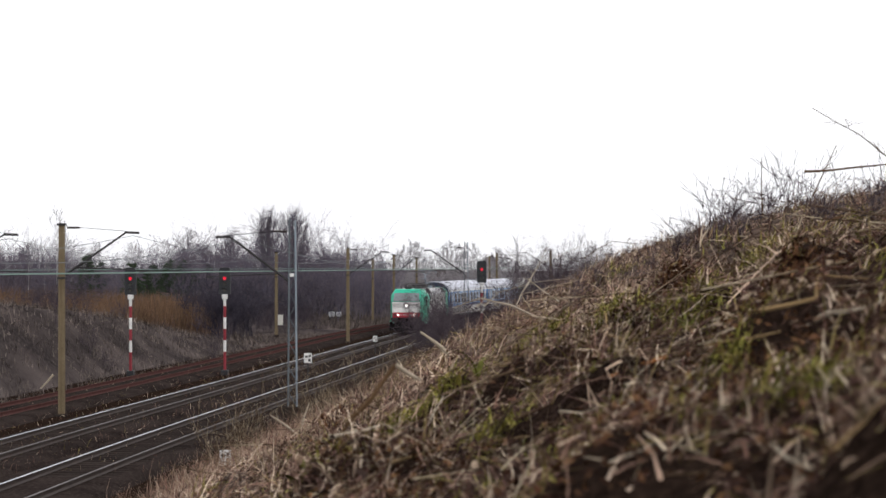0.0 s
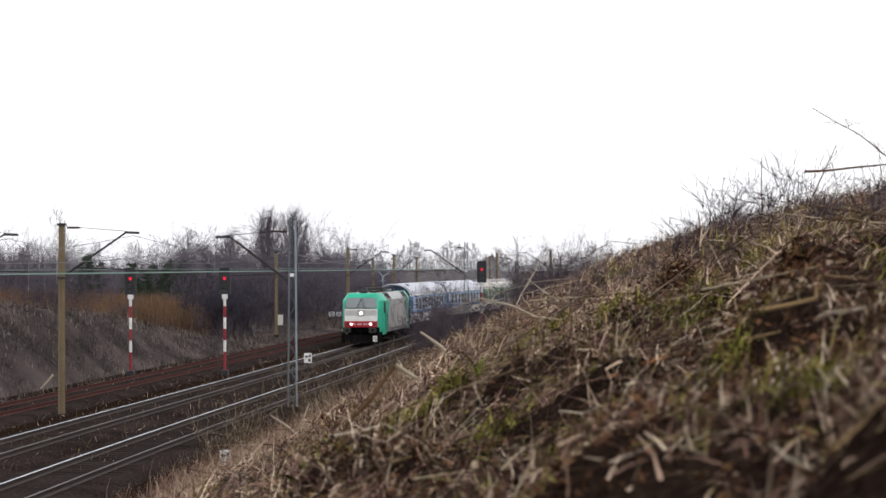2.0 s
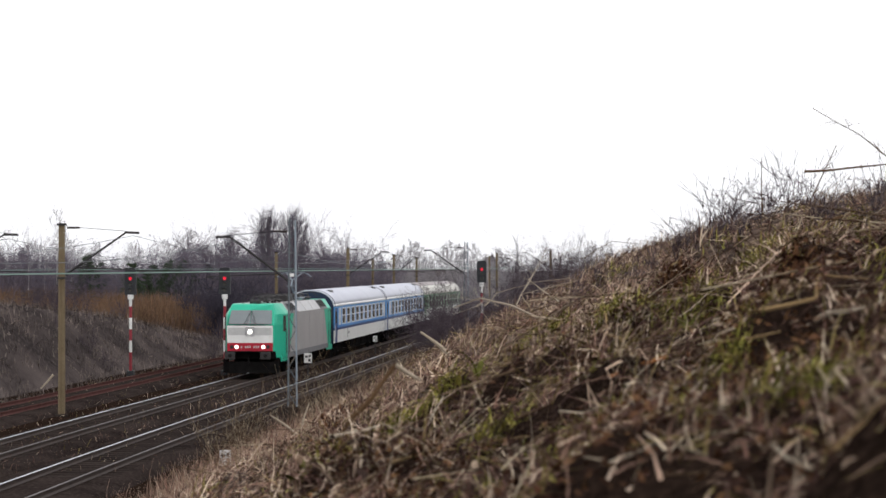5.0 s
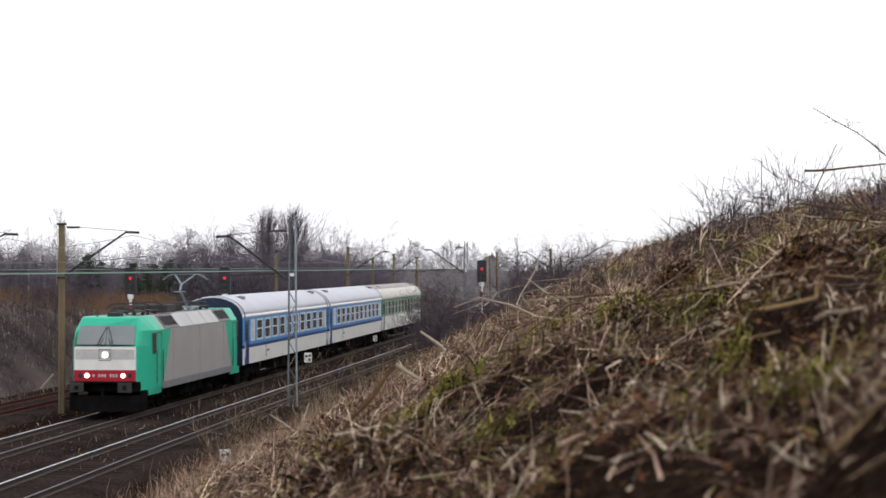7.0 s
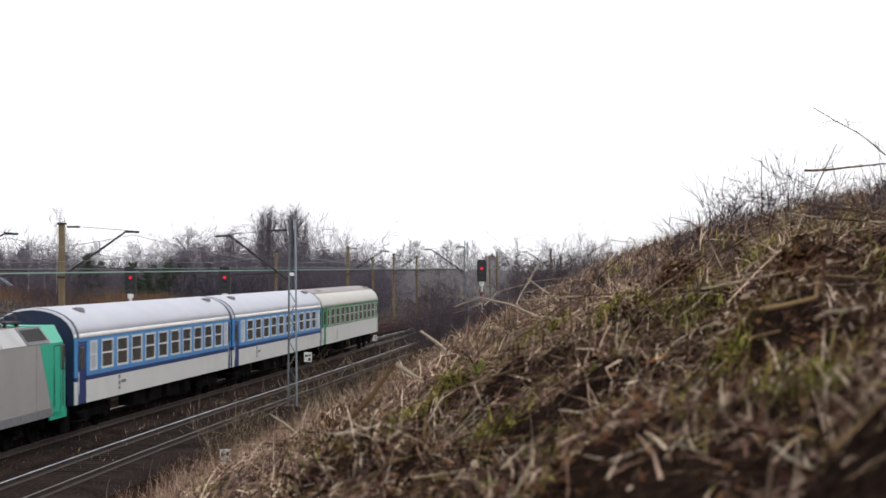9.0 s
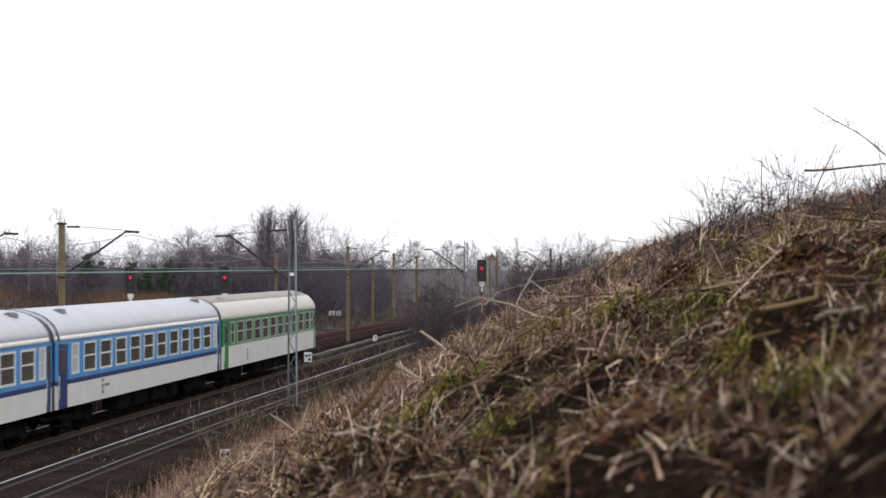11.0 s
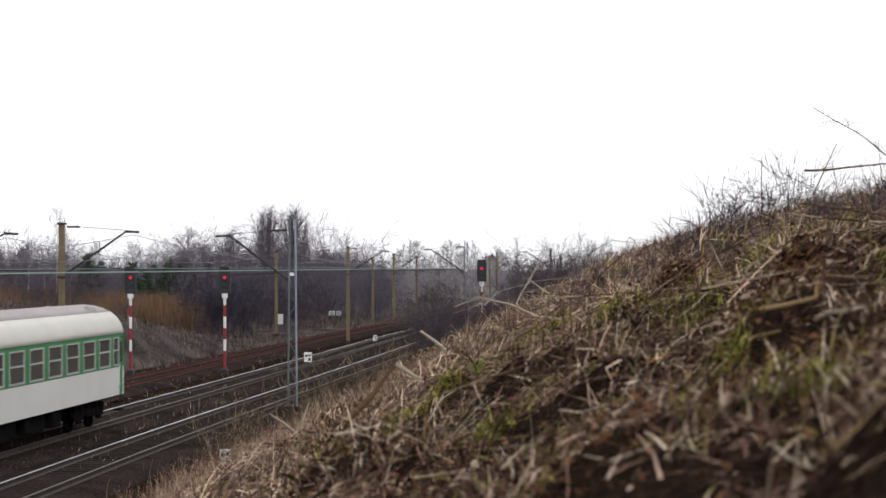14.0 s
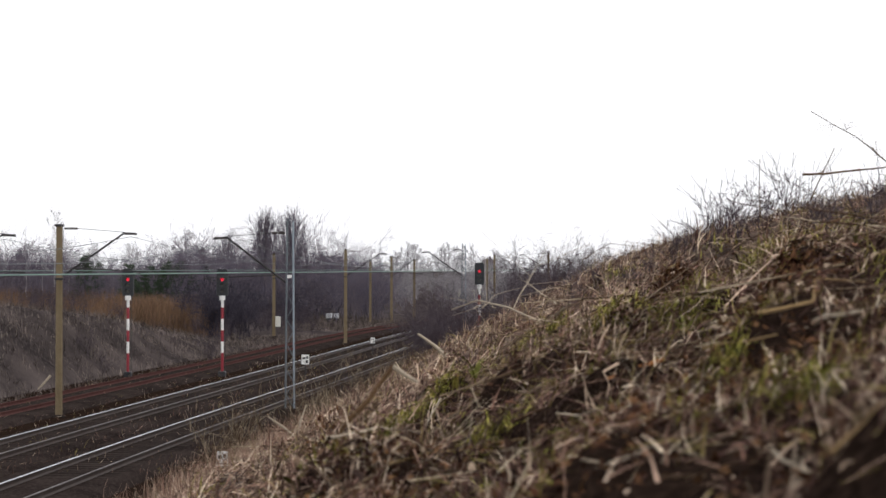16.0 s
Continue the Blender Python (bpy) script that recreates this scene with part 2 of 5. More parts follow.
def loft(bm, rings, closed=True, caps=True):
    """Skins rings of equal count; closed: each ring is a loop."""
    vs = [[bm.verts.new(p) for p in r] for r in rings]
    k = len(rings[0])
    for a, b in zip(vs, vs[1:]):
        for i in range(k if closed else k - 1):
            bm.faces.new((a[i], a[(i + 1) % k], b[(i + 1) % k], b[i]))
    if caps and closed:
        bm.faces.new(vs[0][::-1])
        bm.faces.new(vs[-1])
    bmesh.ops.recalc_face_normals(bm, faces=bm.faces[:])
    return bm


def B():
    return bmesh.new()


# ---------------- the line's alignment ----------------
def heading(s):
    q = min(max(s, -15.0), 125.0) / 50
    return 0.0979 + 0.02625 * q - 0.04702 * q * q + 0.01898 * q ** 3


ALIGN = np.zeros((1801, 3))
ALIGN[:, 0] = np.arange(1801) * 0.5 - 200
_h = np.array([heading(v) for v in ALIGN[:, 0]])
for axis, fn, at in ((1, np.sin, -12.426), (2, np.cos, 70.072)):
    d = fn(_h)
    ALIGN[1:, axis] = np.cumsum((d[1:] + d[:-1]) * 0.25)
    ALIGN[:, axis] += at - ALIGN[400, axis]


def along(s, o=0.0, z=0.0):
    """The place s metres along the train's track (growing away), o metres to its right, at height z."""
    h = heading(s)
    return Vector((float(np.interp(s, ALIGN[:, 0], ALIGN[:, 1])) + math.cos(h) * o,
                   float(np.interp(s, ALIGN[:, 0], ALIGN[:, 2])) - math.sin(h) * o, z))


def centre_x(y):
    return float(np.interp(y, ALIGN[:, 2], ALIGN[:, 1]))


def facing(s, o, z=0.0, turn=0.0):
    """A pose at that place whose x axis points along the line towards the near end, y to the line's right."""
    return Matrix.Translation(along(s, o, z)) @ pose(0, 0, 0, 0, 0, -90 - math.degrees(heading(s)) + turn)


OA, OC = 3.98, -4.99                       # the other two tracks
# ---------------- ground: one sheet from the bank to the horizon ----------------
PROFILE = [(-900, 3.2), (-400, 3.0), (-200, 2.8), (-90, 2.2), (-40, 0.8), (-22, -0.2), (-11, -0.5), (-8.2, -0.55), (-6.8, -0.3),
           (-1.9, -0.3), (1.6, -0.3), (6.0, -0.34), (6.9, -0.55), (8.0, -0.25), (12.0, 1.75), (18.5, 5.05), (21.0, 5.84), (26.0, 6.95),
           (34.0, 8.0), (60.0, 10.5), (900, 12.0)]
PO, PZ = np.array([a for a, _ in PROFILE]), np.array([b for _, b in PROFILE])


def smooth(a, b, v):
    q = min(max((v - a) / (b - a), 0.0), 1.0)
    return q * q * (3 - 2 * q)


PITS = np.zeros((0, 4))                      # holes in the near bank: x, y, radius, depth


def pit(x, y):
    q = ((x - PITS[:, 0]) / PITS[:, 2]) ** 2 + ((y - PITS[:, 1]) / (1.5 * PITS[:, 2])) ** 2
    return float((PITS[:, 3] * np.exp(-q * q)).sum())


def height(x, y):
    """The ground's height."""
    o = x - centre_x(y)
    z = float(np.interp(o, PO, PZ))
    # grassy mound beside the rusty track
    z += 3.7 * smooth(-8.4, -13.5, o) * (1 - smooth(-20, -40, o)) * (1 - smooth(105, 165, y))
    # the cutting dies out far off
    if o > 7:
        k = smooth(110, 330, y)
        z = z * (1 - k) + k * min(z, 0.2)
        # the bank swells farther along
        z += 0.65 * smooth(40, 75, y) * (1 - smooth(140, 200, y)) * smooth(8, 12, o) * (1 - smooth(22, 32, o))
        rough = smooth(8.0, 10.0, o)
        z += rough * 0.10 * noise.noise((x * 0.55, y * 0.4, 3.1)) + rough * 0.05 * noise.noise((x * 2.1, y * 1.5, 7.7))
        # hump of cut brushwood up the bank
        z += 0.13 * math.exp(-((o - 20.0) / 1.5) ** 2 - ((y - 19) / 5.0) ** 2)
        # clods and tussocks
        if y < 45:
            k = smooth(9.0, 12.0, o) * (1 - smooth(30, 45, y))
            z += k * (0.26 * max(0.0, noise.noise((x * 2.2, y * 1.3, 11.0))) + 0.1 * noise.noise((x * 1.1, y * 0.7, 17.0)) + 0.06 * noise.noise((x * 6.0, y * 4.5, 4.0)) - 0.16 * max(0.0, noise.noise((x * 3.0, y * 2.0, 21.0))))
        if 1.2 < y < 14 and len(PITS):
            z -= pit(x, y)
        # shallow hollow under the viewpoint
        z -= 0.2 * math.exp(-((x - 0.25) ** 2 + (y - 0.8) ** 2) / 0.9)
    elif o < -9:
        z += smooth(-9, -12, o) * (0.3 * noise.noise((x * 0.14, y * 0.12, 1.0)) + 0.2 * noise.noise((x * 0.6, y * 0.6, 2.0)))
    return z


def on_bank(px, py, lift=0.0):
    """The place where the line of sight px right of and py below level, in thousandths of 3.615, meets the bank."""
    d = 1.5
    while d < 60 and EYE[2] - py / 3615 * d > height(px / 3615 * d, d) + lift:
        d += 0.02
    return Vector((px / 3615 * d, d, EYE[2] - py / 3615 * d))


def dig():
    """Dark holes between the heaps of cut grass: bearings and half widths of the plain ones, then many small ones."""
    rng = np.random.default_rng(77)
    rows = []
    for px, py, w in ((581, 190, 42), (331, 132, 34), (226, 262, 50), (141, 269, 28), (446, 127, 30), (766, 402, 16), (476, 297, 26), (396, 307, 24), (96, 217, 22),
                      (306, 327, 28), (176, 327, 24), (640, 250, 22), (586, 86, 14), (700, 330, 26), (520, 330, 24)):
        p = on_bank(px, py)
        r = w * p.y / 3615
        rows.append((p.x, p.y, r, 2.2 * r))
    for _ in range(110):
        y = rng.uniform(1.8, 10.0)
        r = rng.uniform(0.006, 0.012) * y
        rows.append((rng.uniform(-0.21, 0.22) * y, y, r, 1.6 * r))
    return np.array(rows)


PITS = dig()


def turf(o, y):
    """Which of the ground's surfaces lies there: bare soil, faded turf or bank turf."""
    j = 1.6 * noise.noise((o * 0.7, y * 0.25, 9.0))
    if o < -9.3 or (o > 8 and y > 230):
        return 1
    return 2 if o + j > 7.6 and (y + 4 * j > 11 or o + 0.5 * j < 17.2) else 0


def build_ground():
    os_ = np.unique(np.concatenate([np.linspace(-900, -60, 22), np.linspace(-60, -9, 42), np.linspace(-9, 9, 31), np.linspace(9, 16, 20),
                                    np.linspace(16, 23, 200), np.linspace(23, 60, 30), np.linspace(60, 900, 16)]))
    ys = np.unique(np.concatenate([np.linspace(-150, -4, 16), np.linspace(-4, 0.4, 10), np.linspace(0.4, 2, 14), np.linspace(2, 6.5, 150), np.linspace(6.5, 12, 110), np.linspace(12, 40, 140), np.linspace(40, 160, 140),
                                   np.linspace(160, 400, 60), np.linspace(400, 2500, 22)]))
    verts, faces = [], []
    for y in ys:
        c = centre_x(y)
        for o in os_:
            verts.append((c + o, y, height(c + o, y)))
    w = len(os_)
    for j in range(len(ys) - 1):
        for i in range(w - 1):
            a = j * w + i
            faces.append((a, a + 1, a + w + 1, a + w))
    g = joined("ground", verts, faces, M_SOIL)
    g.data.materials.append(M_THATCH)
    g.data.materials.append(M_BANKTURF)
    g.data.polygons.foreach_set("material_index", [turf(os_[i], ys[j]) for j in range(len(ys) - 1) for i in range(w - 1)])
    g.data.polygons.foreach_set("use_smooth", [True] * len(faces))
    tagged(g, "dark brown soil with dead grass on a railway cutting", "ground", kind="structure")


build_ground()


# ---------------- tracks ----------------
def sweep(name, profile, o, z, s0, s1, step, material, parent=None):
    rings = []
    s = s0
    while s <= s1 + 0.01:
        rings.append([along(s, o + a, z + b) for a, b in profile])
        s += step
    return part(name, loft(B(), rings), material, parent)


RAIL_SIDE = [(-0.07, -0.17), (0.07, -0.17), (0.07, -0.15), (0.012, -0.12), (0.012, -0.045), (0.035, -0.035), (0.035, -0.004),
             (-0.035, -0.004), (-0.035, -0.035), (-0.012, -0.045), (-0.012, -0.12), (-0.07, -0.15)]
RAIL_HEAD = [(-0.034, -0.004), (0.034, -0.004), (0.026, 0.0), (-0.026, 0.0)]


def build_track(o, z, rusty, label):
    tr = tagged(new("railway_track"), label, "railway track", "parallel railway tracks")
    bed = sweep("ballast_bed", [(-2.3, -0.6), (-1.75, -0.20), (-1.3, -0.16), (1.3, -0.16), (1.75, -0.20), (2.3, -0.6)], o, z, -60, 420, 2.0, M_BALLAST, tr)
    for side in (-0.7525, 0.7525):
        r = sweep("rail", RAIL_SIDE, o + side, z, -60, 420, 2.0, M_RUST if rusty else M_RAIL, tr)
        # left rail heads get the bright metal, right ones a darker, rougher one
        if not rusty:
            sweep("rail_head", RAIL_HEAD, o + side, z, -60, 420, 2.0, M_RAILTOP if side < 0 else M_RAILDULL, r)
    # sleepers
    bm = loft(B(), [[(-1.25, a, b) for a, b in ((-0.14, -0.2), (0.14, -0.2), (0.1, 0.0), (-0.1, 0.0))],
                    [(1.25, a, b) for a, b in ((-0.14, -0.2), (0.14, -0.2), (0.1, 0.0), (-0.1, 0.0))]])
    first = part("sleeper", bm, M_SLEEPER, tr)
    for i in range(280):
        s = -16 + i * 0.62
        ob = first if i == 0 else new("sleeper", first.data)
        ob.parent = tr
        ob.matrix_basis = Matrix.Translation(along(s, o, z - 0.152)) @ pose(0, 0, 0, 0, 0, -math.degrees(heading(s)))
    return tr


build_track(0.0, 0.0, False, "ballasted railway track with polished running rails on concrete sleepers")
build_track(OA, 0.0, False, "ballasted railway track with bright rails beside a grassy bank")
build_track(OC, 0.05, True, "disused railway track with rusty brown rails beside a mound")
# ---------------- the train ----------------
CONSIST, WHEELSETS = [], []


def wheelset(parent, x, r):
    bm = B()
    rod(bm, (0, -0.98, 0), (0, 0.98, 0), 0.08, 0.08, 8)
    for y in (-0.75, 0.75):
        rod(bm, (0, y - 0.065, 0), (0, y + 0.065, 0), r, r, 24)
        rod(bm, (0, y * 1.09 - 0.01, 0), (0, y * 1.09 + 0.03, 0), r * 0.45, r * 0.3, 12)
        for k in range(5):
            a = k * 2 * math.pi / 5
            box(bm, math.cos(a) * r * 0.65, y * 1.09, math.sin(a) * r * 0.65, 0.08, 0.02, 0.08)
    w = part("wheelset", bm, M_UNDER, parent, "steel wheelset, near black with shade in its colour")
    w.matrix_basis = pose(x, 0, r)
    WHEELSETS.append((w, r))


def bogie(parent, x, base, r):
    bm = B()
    for y in (-1.02, 1.02):
        box(bm, x, y, r + 0.12, base + 1.1, 0.14, 0.22, 0.03)
        for dx in (-base / 2, base / 2):
            box(bm, x + dx, y * 1.06, r, 0.34, 0.16, 0.34, 0.03)
            for q in (-0.32, 0.32):
                rod(bm, (x + dx + q, y * 1.06, r - 0.05), (x + dx + q, y * 1.06, r + 0.38), 0.1, 0.1, 8)
        rod(bm, (x - 0.25, y * 1.05, r), (x - 0.25, y * 1.05, r + 0.5), 0.14, 0.14, 10)
        rod(bm, (x + 0.25, y * 1.05, r), (x + 0.25, y * 1.05, r + 0.5), 0.14, 0.14, 10)
    box(bm, x, 0, r + 0.15, 0.5, 2.0, 0.25)
    part("bogie", bm, M_UNDER, parent, "black bogie frame with springs")
    for dx in (-base / 2, base / 2):
        wheelset(parent, x + dx, r)


def buffers(parent, x, sign):
    for y in (-0.875, 0.875):
        bm = B()
        rod(bm, (x - sign * 0.62, y, 1.06), (x - sign * 0.1, y, 1.06), 0.1, 0.09, 12)
        rod(bm, (x - sign * 0.1, y, 1.06), (x, y, 1.06), 0.09, 0.09, 12)
        bf = part("buffer", bm, M_UNDER, parent)
        part("buffer_head", box(B(), x - sign * 0.03, y, 1.06, 0.06, 0.52, 0.36, 0.03), M_DARKSTEEL, bf, "worn dark grey buffer plate")
    bm = B()
    rod(bm, (x - sign * 0.6, 0, 1.0), (x - sign * 0.25, 0, 0.95), 0.06, 0.05, 8)
    rod(bm, (x - sign * 0.25, 0, 0.95), (x - sign * 0.28, 0, 0.55), 0.05, 0.05, 8)
    part("coupling_hook", bm, M_UNDER, parent)


# --- electric locomotive ---
LOCO = 18.9


def loco_ring(d, w, top=3.55, zb=0.92, rake=0.0, wt=1.10):
    """A cross-section d metres behind the front coupling plane; rake: how far the part above the waist leans back."""
    x = LOCO / 2 - d
    return [(x, -w, zb), (x, -w, 2.5), (x - rake * 0.52, -w * 0.995, 3.05), (x - rake, -wt, top), (x - rake, wt, top),
            (x - rake * 0.52, w * 0.995, 3.05), (x, w, 2.5), (x, w, zb)]


def mirror_x(rings):
    return [[(-a, b, c) for a, b, c in r] for r in rings]


def build_loco():
    lo = empty("locomotive", pose(0, 0, 0), "green and silver electric locomotive with white front and red band", "locomotive")
    front = [loco_ring(0.62, 1.15, rake=0.62, wt=0.98, top=3.5), loco_ring(0.85, 1.235, rake=0.52, wt=1.02), loco_ring(1.7, 1.41, rake=0.12, wt=1.08), loco_ring(2.2, 1.49), loco_ring(3.2, 1.49)]
    for sign, rings in ((1, front), (-1, mirror_x(front))):
        cab = part("cab", loft(B(), rings), M_LOCOGREEN, lo, "bright green driver's cab")
        xf = sign * (LOCO / 2 - 0.62)
        e = sign * 0.012

        def slab(nm, z0, z1, w0, w1, mat, label="", proud=0.012, x0=0.0, x1=0.0):
            a = [(xf + sign * proud - sign * x0, -w0, z0), (xf + sign * proud - sign * x0, w0, z0), (xf + sign * proud - sign * x1, w1, z1), (xf + sign * proud - sign * x1, -w1, z1)]
            b = [(p[0] - sign * proud * 1.6, p[1], p[2]) for p in a]
            return part(nm, loft(B(), [a, b]), mat, cab, label)

        slab("red_band", 1.26, 1.66, 1.13, 1.13, M_LOCORED, "red front band")
        slab("white_front", 1.66, 2.5, 1.13, 1.13, M_WHITE, "white front panel")
        slab("lamp_panel", 2.04, 2.40, 1.08, 1.08, M_LAMPPANEL, "grey recessed lamp panel", 0.02)
        lean = lambda z: 0.62 * (z - 2.5) / 1.0
        for s2 in (-1, 1):
            z0, z1 = 2.57, 3.24
            x0, x1 = lean(z0), lean(z1)
            ya, yb = 0.012 * s2, 1.07 * s2
            a = [(xf + e * 2 - sign * x0, ya, z0), (xf + e * 2 - sign * x0, yb, z0), (xf + e * 2 - sign * x1, yb * 0.94, z1), (xf + e * 2 - sign * x1, ya, z1)]
            b = [(p[0] - sign * 0.05, p[1], p[2]) for p in a]
            part("windscreen", loft(B(), [a, b]), M_WINDSHIELD, cab, "dark windscreen pane")
            wb = B()
            rod(wb, (xf + e * 4 - sign * x0 * 0.5, 0.22 * s2, 2.52), (xf + e * 4 - sign * lean(2.8), 0.1 * s2, 2.8), 0.014, 0.014, 5)
            rod(wb, (xf + e * 4 - sign * lean(2.55), 0.30 * s2, 2.55), (xf + e * 4 - sign * lean(3.2), 0.03 * s2, 3.2), 0.018, 0.014, 5)
            part("wiper", wb, M_BLACK, cab)
            # outer lamps in the red band
            lit = B()
            rod(lit, (xf + sign * 0.0, 0.66 * s2, 1.46), (xf + sign * 0.035, 0.66 * s2, 1.46), 0.088, 0.08, 16)
            part("headlight", lit, M_HEADLAMP if sign > 0 else M_GLASS, cab, "round lit headlight" if sign > 0 else "round unlit lamp")
            tail = B()
            rod(tail, (xf, 0.90 * s2, 1.46), (xf + sign * 0.03, 0.90 * s2, 1.46), 0.1, 0.09, 14)
            part("tail_lamp", tail, M_DARKSTEEL, cab)
        lit = B()
        rod(lit, (xf, 0, 2.2), (xf + sign * 0.04, 0, 2.2), 0.11, 0.1, 18)
        part("top_headlight", lit, M_HEADLAMP if sign > 0 else M_GLASS, cab, "large round upper headlight")
        ring = B()
        for a in range(4):
            box(ring, xf + sign * 0.02, (-0.2, 0.2, 0, 0)[a], (2.2, 2.2, 2.0, 2.4)[a], 0.03, (0.03, 0.03, 0.43, 0.43)[a], (0.43, 0.43, 0.03, 0.03)[a])
        part("lamp_frame", ring, M_ROOFDARK, cab)
        for k in (0, 2, 3, 4, 6, 7, 8):
            part("number_bar", box(B(), xf + sign * 0.014, -0.42 + k * 0.105, 1.46, 0.01, 0.07, 0.10), M_LAMPPANEL, cab, "white unreadable figure on red")
        # beam, plough and steps
        bm = B()
        box(bm, sign * (LOCO / 2 - 0.75), 0, 1.06, 0.3, 2.5, 0.36, 0.04)
        box(bm, sign * (LOCO / 2 - 0.45), 0, 1.24, 0.5, 2.3, 0.04)
        rings2 = [[(sign * (LOCO / 2 - 0.55 - q), y, z) for y, z in ((-w, 0.18), (w, 0.18), (w, 0.75), (-w, 0.75))] for q, w in ((0, 1.0), (0.5, 1.38))]
        loft(bm, rings2)
        for y in (-1.28, 1.28):
            box(bm, sign * (LOCO / 2 - 1.1), y, 0.55, 0.5, 0.2, 0.7, 0.03)
        part("buffer_beam", bm, M_UNDER, lo, "black buffer beam and snow plough")
        buffers(lo, sign * LOCO / 2, sign)
        # cab side window, door and handrails on both flanks
        for y in (-1, 1):
            g = B()
            box(g, sign * (LOCO / 2 - 2.0), y * 1.462, 2.58, 0.36, 0.07, 0.78, 0.02)
            part("side_window", g, M_GLASS, cab)
            g = B()
            for dx in (2.28, 3.0):
                box(g, sign * (LOCO / 2 - dx), y * 1.49, 1.95, 0.03, 0.014, 2.0)
            box(g, sign * (LOCO / 2 - 2.64), y * 1.49, 2.95, 0.72, 0.014, 0.03)
            part("door_seam", g, M_BLACK, cab)
            g = B()
            wedge = [(3.19, 1.12), (3.19, 3.04), (4.5, 3.04), (3.3, 1.12)]
            loft(g, [[(sign * (LOCO / 2 - d), y * q, z) for d, z in wedge] for q in (1.47, 1.493)])
            part("green_wedge", g, M_LOCOGREEN, cab, "green paint wedge behind the cab door")
            g = B()
            for dx in (2.16, 3.12):
                rod(g, (sign * (LOCO / 2 - dx), y * 1.53, 1.1), (sign * (LOCO / 2 - dx), y * 1.53, 2.3), 0.016, 0.016, 6)
            part("handrail", g, M_DARKSTEEL, cab)
            g = B()
            loft(g, [[(sign * (LOCO / 2 - d), y * wv, z) for wv, z in ((1.37, 0.72), (1.43, 0.72), (1.43, 1.0), (1.37, 1.0))] for d in (1.4, 3.2)])
            part("side_skirt", g, M_LOCOGREEN, cab)
    body = part("body", loft(B(), [loco_ring(3.2, 1.487, 3.53), loco_ring(LOCO - 3.2, 1.487, 3.53)]), M_LOCOGREY, lo, "silver grey riveted machine room side")
    for y in (-1, 1):
        for k in range(3):
            g = B()
            box(g, 4.6 - k * 4.6, y * 1.487, 2.0, 0.012, 0.006, 2.0)
            part("panel_seam", g, M_ROOFDARK, body)
        g = B()
        box(g, 0, y * 1.475, 0.98, 12.4, 0.05, 0.26, 0.01)
        for k in range(14):
            box(g, -5.8 + k * 0.9, y * 1.50, 1.0, 0.3, 0.02, 0.12)
        part("sill_beam", g, M_ROOFDARK, body, "sooty lower sill with vents")
        # sloping roof panels
        for k, mt in enumerate((M_ROOFDARK, M_ROOFGREY, M_ROOFGREY, M_ROOFGREY, M_ROOFDARK)):
            a0 = 5.9 - k * 2.4
            a = [(a0, y * 1.50, 3.07), (a0, y * 1.12, 3.57), (a0 - 2.3, y * 1.12, 3.57), (a0 - 2.3, y * 1.50, 3.07)]
            b = [(p[0], p[1] * 0.985, p[2] - 0.02) for p in a]
            rp = part("roof_panel", loft(B(), [a, b]), mt, body, "pale grey sloping roof panel" if mt is M_ROOFGREY else "dirty ventilation grille")
            if mt is M_ROOFDARK:
                g = B()
                for q in range(7):
                    box(g, a0 - 0.25 - q * 0.3, y * 1.32, 3.34, 0.12, 0.42, 0.03)
                    bmesh.ops.rotate(g, verts=g.verts[-8:], cent=(a0, y * 1.32, 3.34), matrix=Matrix.Rotation(-y * 0.92, 3, "X"))
                part("grille_bar", g, M_DARKSTEEL, rp)
    # roof gear
    gear = B()
    for k in range(9):
        x = 6.2 - k * 1.55
        for y in (-0.35, 0.35):
            for q in range(4):
                rod(gear, (x, y, 3.58 + q * 0.07), (x, y, 3.64 + q * 0.07), 0.08, 0.05, 8)
    tube(gear, [(6.2, -0.35, 3.88), (-6.2, -0.35, 3.88)], 0.025)
    tube(gear, [(6.2, 0.35, 3.88), (-6.2, 0.35, 3.88)], 0.025)
    box(gear, 1.3, 0.1, 3.72, 1.6, 1.1, 0.3, 0.04)
    box(gear, -1.9, -0.2, 3.7, 0.9, 0.8, 0.28, 0.04)
    box(gear, 7.4, 0.0, 3.62, 0.5, 0.5, 0.14, 0.03)
    rod(gear, (8.0, -0.5, 3.5), (8.0, -0.5, 3.8), 0.03, 0.02)
    part("roof_equipment", gear, M_DARKSTEEL, lo, "dark insulators, busbars and switch boxes")
    for x, raised in ((5.6, False), (3.6, False), (-3.6, True), (-5.6, False)):
        g = B()
        z = 3.62
        box(g, x, 0, z + 0.06, 1.5, 1.0, 0.06, 0.01)
        for a in (-0.6, 0.6):
            for y in (-0.4, 0.4):
                rod(g, (x + a, y, z - 0.08), (x + a, y, z + 0.06), 0.07, 0.05)
        if raised:
            rod(g, (x - 0.55, 0, z + 0.1), (x + 0.75, 0, z + 0.75), 0.06, 0.05)
            for q in (-0.42, 0.42):
                rod(g, (x + 0.45, 0, z + 1.0), (x - 0.2, q, 5.02), 0.035, 0.03)
            rod(g, (x + 0.75, 0, z + 0.75), (x + 0.45, 0, z + 1.0), 0.05, 0.045)
            rod(g, (x + 0.75, 0.25, z + 0.7), (x + 0.75, -0.25, z + 0.7), 0.025, 0.025)
            head_z = 5.05
        else:
            rod(g, (x - 0.55, 0, z + 0.1), (x + 0.75, 0, z + 0.2), 0.045, 0.04)
            rod(g, (x + 0.75, 0, z + 0.2), (x - 0.9, 0, z + 0.3), 0.035, 0.025)
            head_z = z + 0.36
